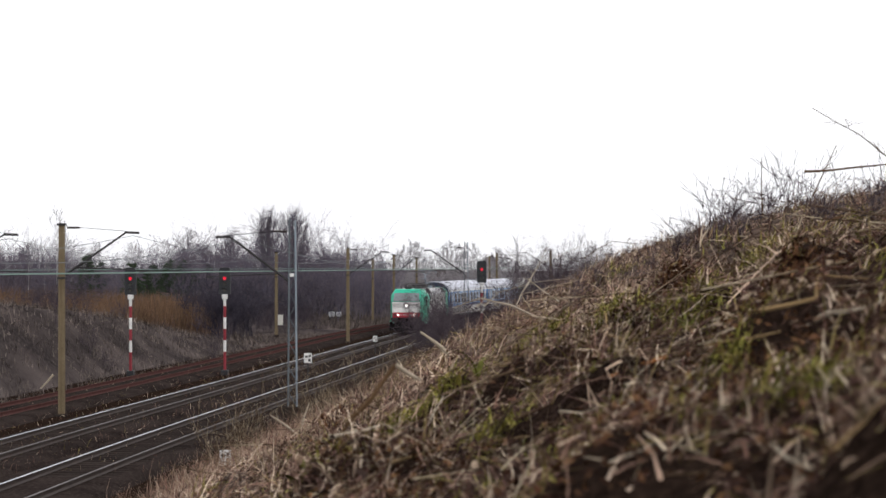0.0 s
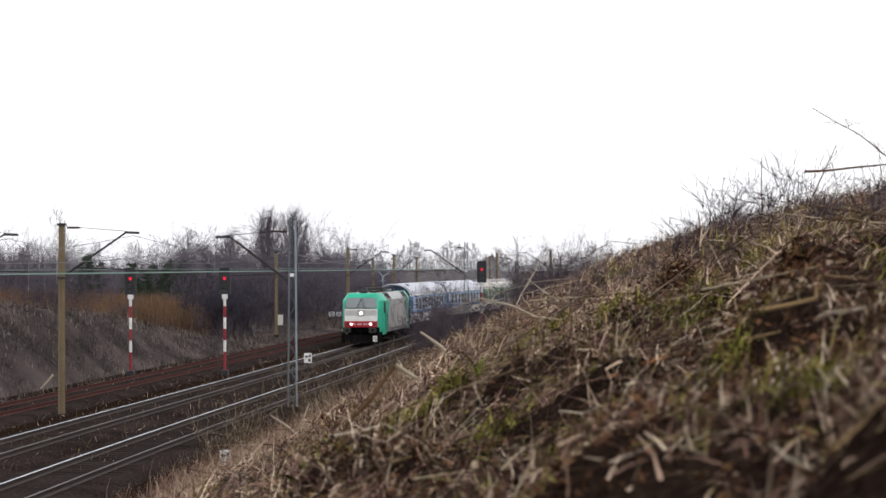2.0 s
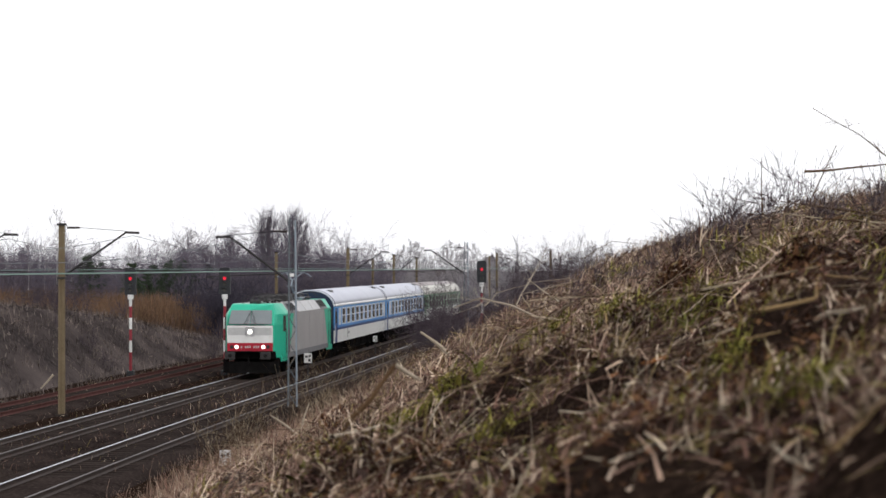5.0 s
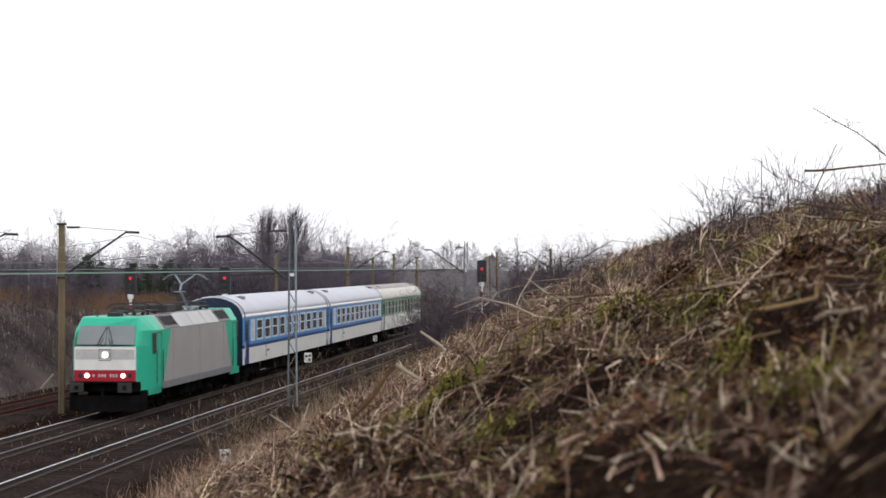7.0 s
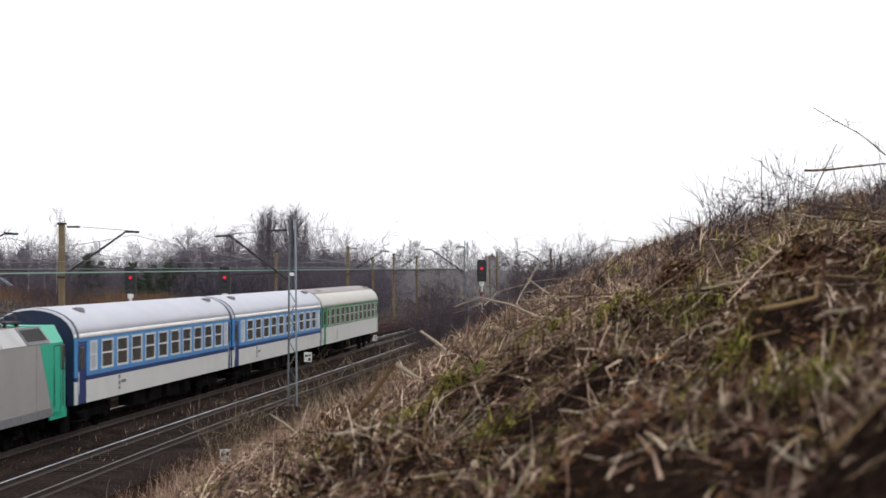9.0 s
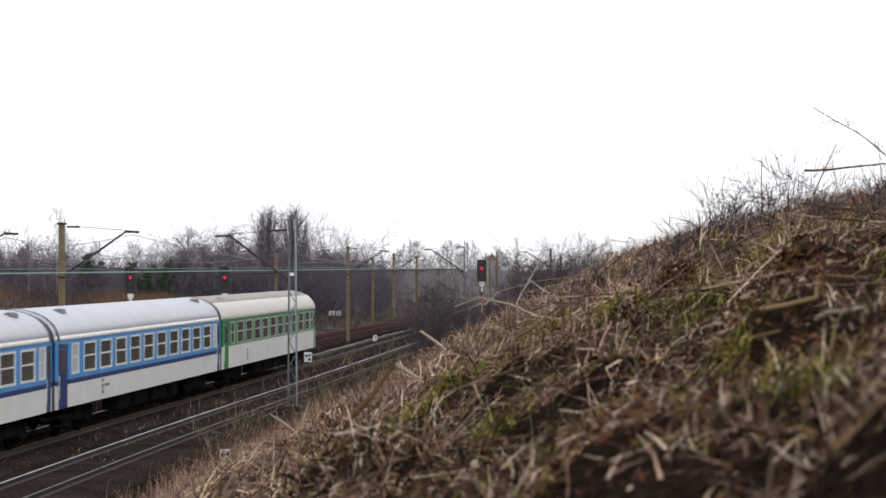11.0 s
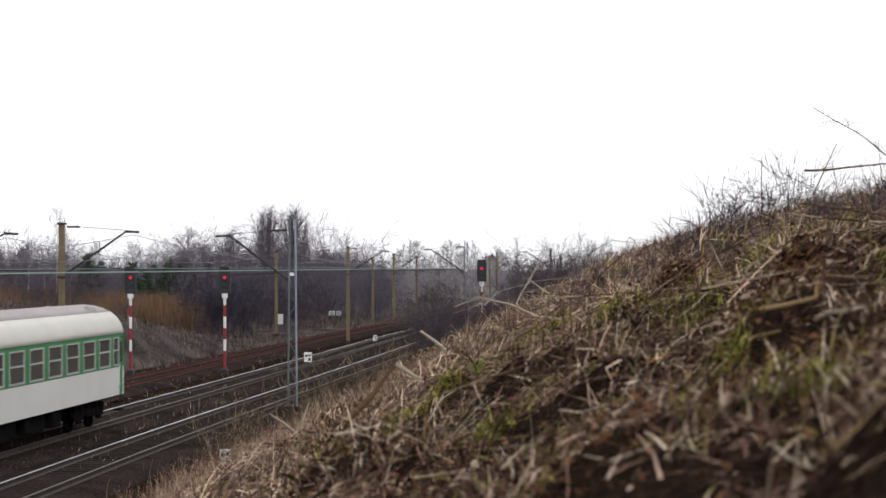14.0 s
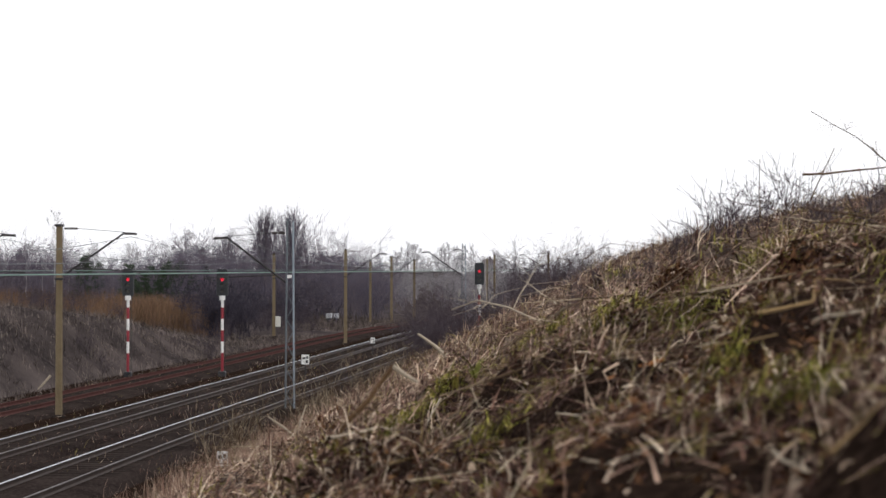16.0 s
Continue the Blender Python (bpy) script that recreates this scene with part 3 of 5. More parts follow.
        for a in (-0.25, 0.15):
            pts = [(x - 0.2 + a * 0.6, y, head_z - dz) for y, dz in ((-0.95, 0.24), (-0.72, 0.06), (-0.5, 0), (0.5, 0), (0.72, 0.06), (0.95, 0.24))]
            tube(g, pts, 0.013)
        part("pantograph", g, M_GALV if raised else M_DARKSTEEL, lo, "raised single-arm pantograph" if raised else "lowered pantograph")
    g = B()
    box(g, 0, 0, 0.62, 3.4, 2.3, 0.62, 0.06)
    for y in (-1.2, 1.2):
        for k in range(3):
            box(g, -1.1 + k * 1.1, y, 0.6, 0.8, 0.1, 0.4, 0.02)
    box(g, 0, 0, 0.95, 16.4, 2.3, 0.12)
    part("underframe", g, M_UNDER, lo, "black transformer tank under the body")
    for x in (-5.22, 5.22):
        bogie(lo, x, 2.6, 0.62)
    CONSIST.append((lo, -LOCO + 0.5, LOCO, 10.4))


# --- passenger coaches ---
CL = 24.5
ROOF = [(1.43, 3.08), (1.41, 3.22), (1.34, 3.42), (1.2, 3.62), (0.98, 3.8), (0.68, 3.94), (0.35, 4.02), (0.0, 4.05)]
WINDOWS = [(1.9, 0.85, True)] + [(3.30 + 1.965 * k, 1.5, False) for k in range(10)] + [(22.85, 0.75, True)]
DOORS = [(0.5, 1.05), (23.68, 0.55)]


def build_coach(index, scheme, label):
    co = empty("passenger_coach", pose(0, 0, 0), label, "railway coach", "coaches of the train")
    blue = scheme == "blue"
    upper = M_BLUE if blue else M_COACHGREEN
    x_of = lambda d: CL / 2 - d
    d0, d1 = 0.22, CL - 0.22
    # roof
    prof = [(1.38, 3.06)] + ROOF[1:]
    if blue:
        bands = [("roof", 1, 8, M_SILVERROOF, "pale blue-grey arched roof"), ("roof_edge", 0, 2, M_WHITE, "white gutter strip")]
    else:
        bands = [("roof", 4, 8, M_OLDROOF, "sooty grey-brown arched roof"), ("roof_edge", 0, 5, M_ROOFCREAM, "cream lower roof edge")]
    for nm, a, b, mt, lb in bands:
        sec = ROOF[a:b]
        if nm == "roof":
            loop = [(-y, z) for y, z in sec] + [(y, z) for y, z in sec[::-1][1:]]
            loops = [loop + [(y * 0.97, z - 0.04) for y, z in loop[::-1]]]
        else:
            loops = [[(s * y, z) for y, z in sec] + [(s * y * 0.97, z - 0.02) for y, z in sec[::-1]] for s in (-1, 1)]
        for lp in loops:
            rings = [[(x_of(d), y * k, 3.06 + (z - 3.06) * k2) for y, z in lp] for d, k, k2 in
                     ((d0, 0.975, 0.965), (d0 + 0.12, 1, 1), (d1 - 0.12, 1, 1), (d1, 0.975, 0.965))]
            ob = part(nm, loft(B(), rings), mt, co, lb)
            ob.data.polygons.foreach_set("use_smooth", [len(p.vertices) == 4 for p in ob.data.polygons])
    # ends
    for d, sg in ((d0, 1), (d1, -1)):
        loop = [(1.36, 0.95)] + [(y * 0.96, z * 0.99) for y, z in ROOF]
        loop = loop + [(-y, z) for y, z in loop[::-1]]
        rings = [[(x_of(d) - sg * q, y, z) for y, z in loop] for q in (0.02, 0.1)]
        part("end_wall", loft(B(), rings), M_MIDNIGHT if blue else M_COACHGREEN, co, "dark end wall")
        g = B()
        for k in range(5):
            box(g, x_of(d) + sg * (0.03 + 0.045 * k), 0, 2.2, 0.03, 1.35 - 0.06 * (k % 2), 2.3 - 0.06 * (k % 2), 0.03)
        part("gangway_bellows", g, M_BLACK, co, "black rubber gangway")
        buffers(co, sg * CL / 2, sg)
        if blue:
            lp = [(y * 1.004, z + 0.004) for y, z in ROOF]
            lp = [(-y, z) for y, z in lp] + [(y, z) for y, z in lp[::-1][1:]]
            lp = lp + [(y * 0.97, z - 0.03) for y, z in lp[::-1]]
            rings = [[(x_of(d) - sg * q, y, z) for y, z in lp] for q in (0.10, 0.34)]
            part("roof_band", loft(B(), rings), M_MIDNIGHT, co, "navy stripe over the roof end")
    for side in (-1, 1):
        # lower panel, stripe and window band, interrupted by the doors
        a, b = DOORS[0][0] + DOORS[0][1], DOORS[1][0]

        def panel(nm, z0, z1, lo_, hi_, mt, lb, out=1.41, thick=0.05):
            g = B()
            loft(g, [[(x_of(lo_), side * y, z) for y, z in ((out, z0), (out, z1), (out - thick, z1), (out - thick, z0))],
                     [(x_of(hi_), side * y, z) for y, z in ((out, z0), (out, z1), (out - thick, z1), (out - thick, z0))]])
            return part(nm, g, mt, co, lb)

        split = 1.72 if blue else 1.93
        for lo_, hi_ in ((d0, DOORS[0][0]), (a, b), (b + DOORS[1][1], d1)):
            panel("lower_panel", 0.98, split, lo_, hi_, M_CREAM, "grimy white lower side panel", 1.405)
            if blue:
                panel("waist_stripe", 1.70, 1.84, lo_, hi_, M_NAVY, "navy waist stripe", 1.412)
        low = 1.84 if blue else 1.93
        panel("window_band_sill", low, 1.98, a, b, upper, "")
        panel("window_band_head", 2.96, 3.1, d0, d1, upper, "")
        panel("end_panel", low, 2.96, d0, DOORS[0][0], upper, "")
        panel("end_panel", low, 2.96, b + DOORS[1][1], d1, upper, "")
        edges = [a] + [v for w in WINDOWS for v in (w[0], w[0] + w[1])] + [b]
        for lo_, hi_ in zip(edges[0::2], edges[1::2]):
            panel("pillar", 1.98, 2.96, lo_, hi_, upper, "")
        for d, w, frosted in WINDOWS:
            g = B()
            x, y = x_of(d + w / 2), side * 1.404
            t = 0.07 if blue else 0.055
            box(g, x, y, 1.98 + t / 2, w, 0.035, t)
            box(g, x, y, 2.96 - t / 2, w, 0.035, t)
            box(g, x, y, 2.5, w - 2 * t, 0.03, 0.05)
            for q in (-1, 1):
                box(g, x + q * (w - t) / 2, y, 2.47, t, 0.035, 0.98 - 2 * t)
            win = part("window", g, M_FRAME if blue else M_FRAMEDULL, co, "aluminium-framed drop window")
            for z0, z1 in ((2.03, 2.48), (2.52, 2.91)):
                p = B()
                box(p, x, side * 1.385, (z0 + z1) / 2, w - 0.1, 0.012, z1 - z0)
                part("pane", p, M_FROST if frosted and blue else M_GLASS, win, "frosted pane" if frosted and blue else "")
        for d, w in DOORS:
            g = B()
            box(g, x_of(d + w / 2), side * 1.36, 1.95, w, 0.05, 1.95, 0.01)
            door = part("door", g, M_NAVY if blue else M_COACHGREEN, co, "recessed entrance door")
            p = B()
            box(p, x_of(d + w / 2), side * 1.388, 2.45, w * 0.5, 0.012, 0.7, 0.02)
            part("door_window", p, M_GLASS, door)
            p = B()
            rod(p, (x_of(d + w * 0.12), side * 1.40, 1.3), (x_of(d + w * 0.12), side * 1.40, 2.0), 0.015, 0.015, 6)
            part("door_handle", p, M_FRAME, door)
            p = B()
            for z in (0.45, 0.72):
                box(p, x_of(d + w / 2), side * 1.32, z, w, 0.22, 0.04)
            part("entrance_step", p, M_UNDER, co)
        # small emblem and lettering, unreadable
        g = B()
        for k, (dx, dz, sw, sh) in enumerate(((0, 0.0, 0.22, 0.16), (0, 0.2, 0.22, 0.14), (0, -0.18, 0.22, 0.12), (0.55, 0.03, 0.62, 0.10))[:4 if blue else 3]):
            box(g, x_of(5.6 + dx), side * 1.407, 1.40 + dz, sw, 0.006, sh)
        part("marking_bars", g, M_ROOFDARK, co, "small grey unreadable markings")
    # roof ventilators
    for d, y in ((2.9, 0.72), (22.3, 0.72), (2.9, -0.72), (22.3, -0.72)):
        g = B()
        z = 3.92
        rod(g, (x_of(d), y, z - 0.06), (x_of(d), y, z + 0.07), 0.24, 0.2, 14)
        rod(g, (x_of(d) - 0.3, y, z + 0.0), (x_of(d) + 0.3, y, z + 0.0), 0.1, 0.1, 10)
        part("roof_ventilator", g, M_ROOFDARK if blue else M_OLDROOF, co)
    g = B()
    box(g, 0, 0, 0.98, CL - 0.5, 2.5, 0.14)
    for x, w, y in ((3.2, 1.6, 0.95), (0.8, 1.8, 0.95), (-2.2, 2.0, 0.9), (-4.2, 0.9, 1.0)):
        for q in (-1, 1):
            box(g, x * q, y * q, 0.68, w, 0.6, 0.5, 0.04)
    rod(g, (-3.0, 0.5, 0.7), (-0.6, 0.5, 0.7), 0.22, 0.22, 12)
    part("underframe", g, M_UNDER, co, "black underframe with battery boxes")
    for x in (-8.6, 8.6):
        bogie(co, x, 2.5, 0.46)
    CONSIST.append((co, CL * index, CL, 17.2))


build_loco()
build_coach(0, "blue", "blue and white passenger coach with pale arched roof")
build_coach(1, "blue", "second blue and white passenger coach, pale roof")
build_coach(2, "green", "green and white passenger coach with sooty roof")
# ---------------- masts, wires and signals ----------------
def ribbed(sign, y0, n, z):
    """A ribbed insulator along y."""
    rings = []
    for k in range(2 * n + 1):
        r = 0.05 if k % 2 else 0.034
        rings.append([(r * math.cos(a * math.pi / 5), sign * (y0 + k * 0.036), z + r * math.sin(a * math.pi / 5)) for a in range(10)])
    return loft(B(), rings)


def mast_arm(ob, z_foot, z_tip, reach, sign):
    """A tubular bracket that rises from the mast over the track, its tie, insulators and steady arm."""
    g = B()
    rod(g, (0, sign * 0.15, z_foot), (0, sign * reach, z_tip), 0.045, 0.035, 8)
    rod(g, (0, sign * (reach - 0.05), z_tip), (0, sign * (reach + 0.5), z_tip - 0.03), 0.045, 0.045, 8)
    arm = part("bracket_arm", g, M_DARKSTEEL, ob, "dark tubular cantilever bracket")
    part("insulator", ribbed(sign, 0.2, 7, z_tip + 0.18), M_INSUL, arm)
    g = B()
    rod(g, (0, sign * 0.7, z_tip + 0.18), (0, sign * reach, z_tip + 0.04), 0.012, 0.012, 5)
    part("tie_rod", g, M_DARKSTEEL, arm)
    part("insulator", ribbed(sign, reach + 0.03, 6, z_tip - 0.02), M_INSUL, arm)
    zc = z_foot + 0.28
    g = B()
    q = (zc - z_foot) / (z_tip - z_foot)
    rod(g, (0, sign * (0.15 + (reach - 0.15) * q), zc), (0, sign * (reach + 0.9), zc - 0.12), 0.022, 0.018, 6)
    rod(g, (0, sign * (reach + 0.9), zc - 0.12), (0, sign * (reach - 0.1), zc - 0.33), 0.016, 0.014, 6)
    part("steady_arm", g, M_DARKSTEEL, arm)


def concrete_mast(s, o, top, sign, reach, arm=True, lamp=False, label="tan concrete catenary mast with bracket arm"):
    m = empty("catenary_mast", facing(s, o, -0.4), label, "catenary mast", "catenary masts")
    g = B()
    for y in (-0.07, 0.07):
        loft(g, [[(x * k, y + yy * k, z) for x, yy in ((-0.08, -0.04), (0.08, -0.04), (0.08, 0.04), (-0.08, 0.04))] for z, k in ((-0.4, 1.15), (top + 0.4, 0.85))])
    for i in range(int(top / 0.9)):
        box(g, 0, 0, 0.6 + i * 0.9, 0.12, 0.14, 0.22)
    loft(g, [[(x, y * k, z) for x, y in ((-0.05, -0.07), (0.05, -0.07), (0.05, 0.07), (-0.05, 0.07))] for z, k in ((-0.4, 1.0), (top + 0.4, 0.9))])
    part("pole", g, M_CONCRETE, m)
    g = B()
    box(g, 0, 0, 0.0, 0.42, 0.45, 0.4, 0.05)
    part("footing", g, M_SLEEPER, m, "stained concrete footing")
    for z in (top - 2.05, top - 0.02):
        part("clamp", box(B(), 0, 0, z + 0.4, 0.24, 0.32, 0.08, 0.01), M_DARKSTEEL, m)
    if arm:
        mast_arm(m, top + 0.4 - 1.93, top + 0.4 - 0.32, reach, sign)
    if lamp:
        g = B()
        rod(g, (0, sign * reach, top - 0.1), (0, sign * (reach + 1.2), top + 0.12), 0.03, 0.03, 6)
        part("lamp_arm", g, M_GALV, m)
        g = B()
        box(g, 0, sign * (reach + 1.5), top + 0.15, 0.3, 0.8, 0.16, 0.05)
        part("lamp_head", g, M_WHITE, m, "white street lamp head")
    return m


def lattice_mast(s, o, top, sign, reach, label="grey steel lattice catenary mast with bracket arm"):
    m = empty("catenary_mast", facing(s, o, -0.4), label, "catenary mast", "catenary masts")
    # the left leg's shade is painted: a darker copy of the right leg's steel
    for y, mt in ((-0.15, M_GALVDARK), (0.15, M_GALV)):
        g = B()
        k0, k1 = 1.15, 0.75
        loft(g, [[(x, y * k + yy, z) for x, yy in ((-0.07, -0.025), (0.07, -0.025), (0.07, 0.025), (-0.07, 0.025))] for z, k in ((0.0, k0), (top + 0.4, k1))])
        part("leg", g, mt, m, "grey channel leg with shade in its colour" if mt is M_GALVDARK else "pale galvanised channel leg")
    for x in (-0.06, 0.06):
        for i in range(15):
            z = 0.5 + i * 0.48
            g = B()
            q = 1 if i % 2 else -1
            rod(g, (x, -0.13 * q, z), (x, 0.13 * q, z + 0.45), 0.009, 0.009, 5)
            part("lattice_bar", g, M_GALVDARK, m)
    g = B()
    box(g, 0, 0, 0.1, 0.6, 0.75, 0.7, 0.05)
    part("footing", g, M_SLEEPER, m, "stained concrete footing")
    g = B()
    box(g, 0.13, 0, 5.45, 0.03, 0.16, 0.12)
    part("number_plate", g, M_WHITE, m, "small white blank plate")
    mast_arm(m, top + 0.4 - 2.33, top + 0.4 - 0.62, reach, sign)
    return m


concrete_mast(7.2, -2.77, 7.0, 1, 2.5)
lattice_mast(8.3, 5.9, 7.15, -1, 2.45)
concrete_mast(7.6, -8.3, 6.95, 1, 3.2, label="concrete catenary mast beside the disused track")

concrete_mast(82.7, -2.8, 6.8, 1, 2.6)
concrete_mast(97.4, -11.0, 6.6, 1, 2.3, arm=False, label="slim concrete pole behind the disused track")
lattice_mast(80.0, 6.3, 7.2, -1, 2.6, label="steel lattice catenary mast among bank scrub")
concrete_mast(137.0, -8.0, 6.6, 1, 2.3, label="distant concrete catenary mast")
concrete_mast(141.0, -11.0, 6.2, 1, 0.3, arm=False, lamp=True, label="distant street lamp pole beside the line")
concrete_mast(150.0, -8.0, 6.4, 1, 0.3, arm=False, lamp=True, label="distant street lamp pole beside the line")
concrete_mast(175.0, -2.8, 7.0, 1, 2.6, label="distant concrete catenary mast")
concrete_mast(152.0, 6.3, 7.2, -1, 2.6, label="distant concrete catenary mast near the bank")
concrete_mast(205.0, -8.0, 6.8, 1, 2.3, label="far concrete catenary mast")
concrete_mast(222.0, 6.3, 7.2, -1, 2.6, label="distant concrete catenary mast near the bank")
concrete_mast(245.0, -2.8, 7.0, 1, 2.6, label="far concrete catenary mast")


def wire_run(o, spans, zc, zm, sag, label):
    """Contact wire, messenger and droppers of one track."""
    w = tagged(new("overhead_wire"), label, "overhead wire", "overhead wires")
    n = 12
    for a, b in zip(spans, spans[1:]):
        mess = [along(a + (b - a) * i / n, o, zm - sag * 4 * (i / n) * (1 - i / n)) for i in range(n + 1)]
        part("messenger_wire", tube(B(), mess, 0.011, 4), M_WIREDARK, w)
        part("contact_wire", tube(B(), [along(a + (b - a) * i / 4, o + (0.15 if i % 2 else -0.15), zc) for i in range(5)], 0.0105, 4), M_WIRE, w)
        part("contact_wire", tube(B(), [along(a + (b - a) * i / 4, o + (0.11 if i % 2 else -0.19), zc) for i in range(5)], 0.0105, 4), M_WIRE, w)
        for i in range(1, n, 2):
            p = mess[i]
            part("dropper", rod(B(), p, (p.x, p.y, zc), 0.005, 0.005, 3), M_WIREDARK, w)


wire_run(0.0, [-50, 7.2, 82.7, 175, 245, 320], 5.16, 6.55, 1.0, "twin green copper contact wires over the train's track")
wire_run(OA, [-50, 8.3, 80, 152, 222, 290], 5.18, 6.45, 1.0, "green copper contact wires over the bankside track")
wire_run(OC, [-50, 7.6, 70, 137, 205], 5.25, 6.45, 0.9, "weathered contact wires over the disused track")


def signal(s, o, top, z0, label, bands=7, turn=0.0):
    sg = empty("railway_signal", facing(s, o, z0, turn), label, "railway signal", "colour light signals")
    head_h, pole_top = 1.42, top - 1.42 - z0
    step = pole_top / bands
    for i in range(bands):
        g = rod(B(), (0, 0, i * step), (0, 0, (i + 1) * step), 0.075, 0.075, 14)
        if i == bands - 1:
            rod(g, (0, 0, pole_top - 0.22), (0, 0, pole_top + 0.02), 0.15, 0.16, 14)
        part("mast_band", g, M_WHITE if i % 2 == 0 else M_REDPAINT, sg) if i else part("mast_band", g, M_REDPAINT, sg)
    g = B()
    box(g, 0, 0, 0.08, 0.36, 0.36, 0.3, 0.04)
    part("footing", g, M_BLACK, sg)
    g = B()
    loft(g, [[(x, y, pole_top + z) for y, z in ((-0.26, 0.0), (0.26, 0.0), (0.3, 0.08), (0.3, 1.3), (0.22, head_h), (-0.22, head_h), (-0.3, 1.3), (-0.3, 0.08))] for x in (-0.08, 0.06)])
    box(g, -0.1, 0, pole_top + 0.7, 0.2, 0.36, 1.1, 0.04)
    head = part("signal_head", g, M_BLACK, sg, "black lamp head with rounded corners")
    for k, z in enumerate((0.86, 0.55, 0.24)):
        lens = rod(B(), (0.06, 0.0, pole_top + z), (0.09, 0.0, pole_top + z), 0.088, 0.084, 16)
        part("lens", lens, M_REDLAMP if k == 0 else M_GLASS, head, "lit red lens" if k == 0 else "unlit dark lens")
        hood = B()
        for i in range(9):
            a0, a1 = math.pi * (i - 1) / 8, math.pi * i / 8
            if i:
                q = [(0.06, math.cos(a) * 0.13, pole_top + z + math.sin(a) * 0.13) for a in (a0, a1)]
                q += [(0.2, math.cos(a) * 0.13, pole_top + z + math.sin(a) * 0.13) for a in (a1, a0)]
                hood.faces.new([hood.verts.new(v) for v in q])
        part("hood", hood, M_BLACK, head)
    g = B()
    for y in (-0.11, 0.11):
        rod(g, (-0.28, y, 0.3), (-0.28, y, pole_top + 0.4), 0.014, 0.014, 5)
    for i in range(12):
        rod(g, (-0.28, -0.11, 0.5 + i * 0.3), (-0.28, 0.11, 0.5 + i * 0.3), 0.01, 0.01, 4)
    part("ladder", g, M_DARKSTEEL, sg)
    return sg


signal(35.8, -7.5, 5.33, -0.25, "red-lit signal on red-white banded mast beyond the rusty track")
signal(36.8, -2.72, 5.33, -0.25, "red-lit signal on red-white banded mast between tracks")
signal(61.5, 8.85, 5.75, -0.2, "red-lit signal on a banded mast behind bank scrub")


# ---------------- trackside things ----------------
def bar_post(name, s, o, z, plate_z, w, h, label, category):
    """A short post with a white plate that bears dark bars."""
    t = empty(name, facing(s, o, z), label, category, "trackside markers")
    part("post", box(B(), -0.03, 0, plate_z / 2, 0.06, 0.07, plate_z + 0.3), M_DARKSTEEL, t)
    plate = part("plate", box(B(), 0.02, 0, plate_z, 0.03, w, h, 0.008), M_WHITE, t, "white enamel plate")
    for k, (y, zz, a, b) in enumerate(((-0.18, 0.14, 0.36, 0.22), (0.2, -0.22, 0.3, 0.3), (0.22, 0.2, 0.25, 0.25))):
        part("dark_bar", box(B(), 0.038, y * w, plate_z + zz * h, 0.008, a * w, b * h), M_BLACK, plate)
    return t


bar_post("track_marker", 34.9, 2.0, -0.3, 1.0, 0.4, 0.5, "white trackside marker with dark bars between tracks", "track marker")
bar_post("track_marker", 61.4, 2.0, -0.3, 1.05, 0.26, 0.36, "small white trackside marker on a dark post", "track marker")
bar_post("distance_post", -11.2, 7.3, height(*along(-11.2, 7.3).xy), 0.35, 0.32, 0.46, "white distance post with dark unreadable bars", "distance post")
plate = empty("pole_sign", facing(97.6, -10.7, 0), "grey-white plate fixed to a concrete pole", "sign")
part("plate", box(B(), 0.15, 0, 1.0, 0.03, 0.5, 0.85, 0.01), M_ROOFCREAM, plate)
part("bracket", box(B(), 0.05, -0.15, 1.0, 0.2, 0.06, 0.06), M_DARKSTEEL, plate)
# ---------------- plants ----------------
RNG = np.random.default_rng(11)


def mesh_np(name, verts, quads, material, parent=None):
    """One mesh from arrays of vertices and four-cornered faces."""
    me = bpy.data.meshes.new(name)
    me.vertices.add(len(verts))
    me.vertices.foreach_set("co", np.asarray(verts, np.float32).ravel())
    me.loops.add(len(quads) * 4)
    me.loops.foreach_set("vertex_index", np.asarray(quads, np.int32).ravel())
    me.polygons.add(len(quads))
    me.polygons.foreach_set("loop_start", np.arange(len(quads), dtype=np.int32) * 4)
    me.update(calc_edges=True)
    me.materials.append(material)
    ob = new(name, me)
    ob.parent = parent
    return ob


def prisms(seg):
    """Three-sided tapered bars from rows of (x0 y0 z0 r0 x1 y1 z1 r1)."""
    seg = np.asarray(seg, float)
    a, b, r0, r1 = seg[:, 0:3], seg[:, 4:7], seg[:, 3:4], seg[:, 7:8]
    d = b - a
    d /= np.linalg.norm(d, axis=1, keepdims=True) + 1e-9
    ref = np.where(np.abs(d[:, 2:3]) > 0.9, np.array([[1.0, 0, 0]]), np.array([[0, 0, 1.0]]))
    u = np.cross(d, ref)
    u /= np.linalg.norm(u, axis=1, keepdims=True) + 1e-9
    v = np.cross(d, u)
    vs = []
    for p, r in ((a, r0), (b, r1)):
        for k in range(3):
            t = k * 2 * math.pi / 3
            vs.append(p + r * (u * math.cos(t) + v * math.sin(t)))
    verts = np.stack(vs, 1).reshape(-1, 3)
    base = (np.arange(len(seg)) * 6)[:, None, None]
    q = np.array([[0, 1, 4, 3], [1, 2, 5, 4], [2, 0, 3, 5]])[None]
    return verts, (base + q).reshape(-1, 4)


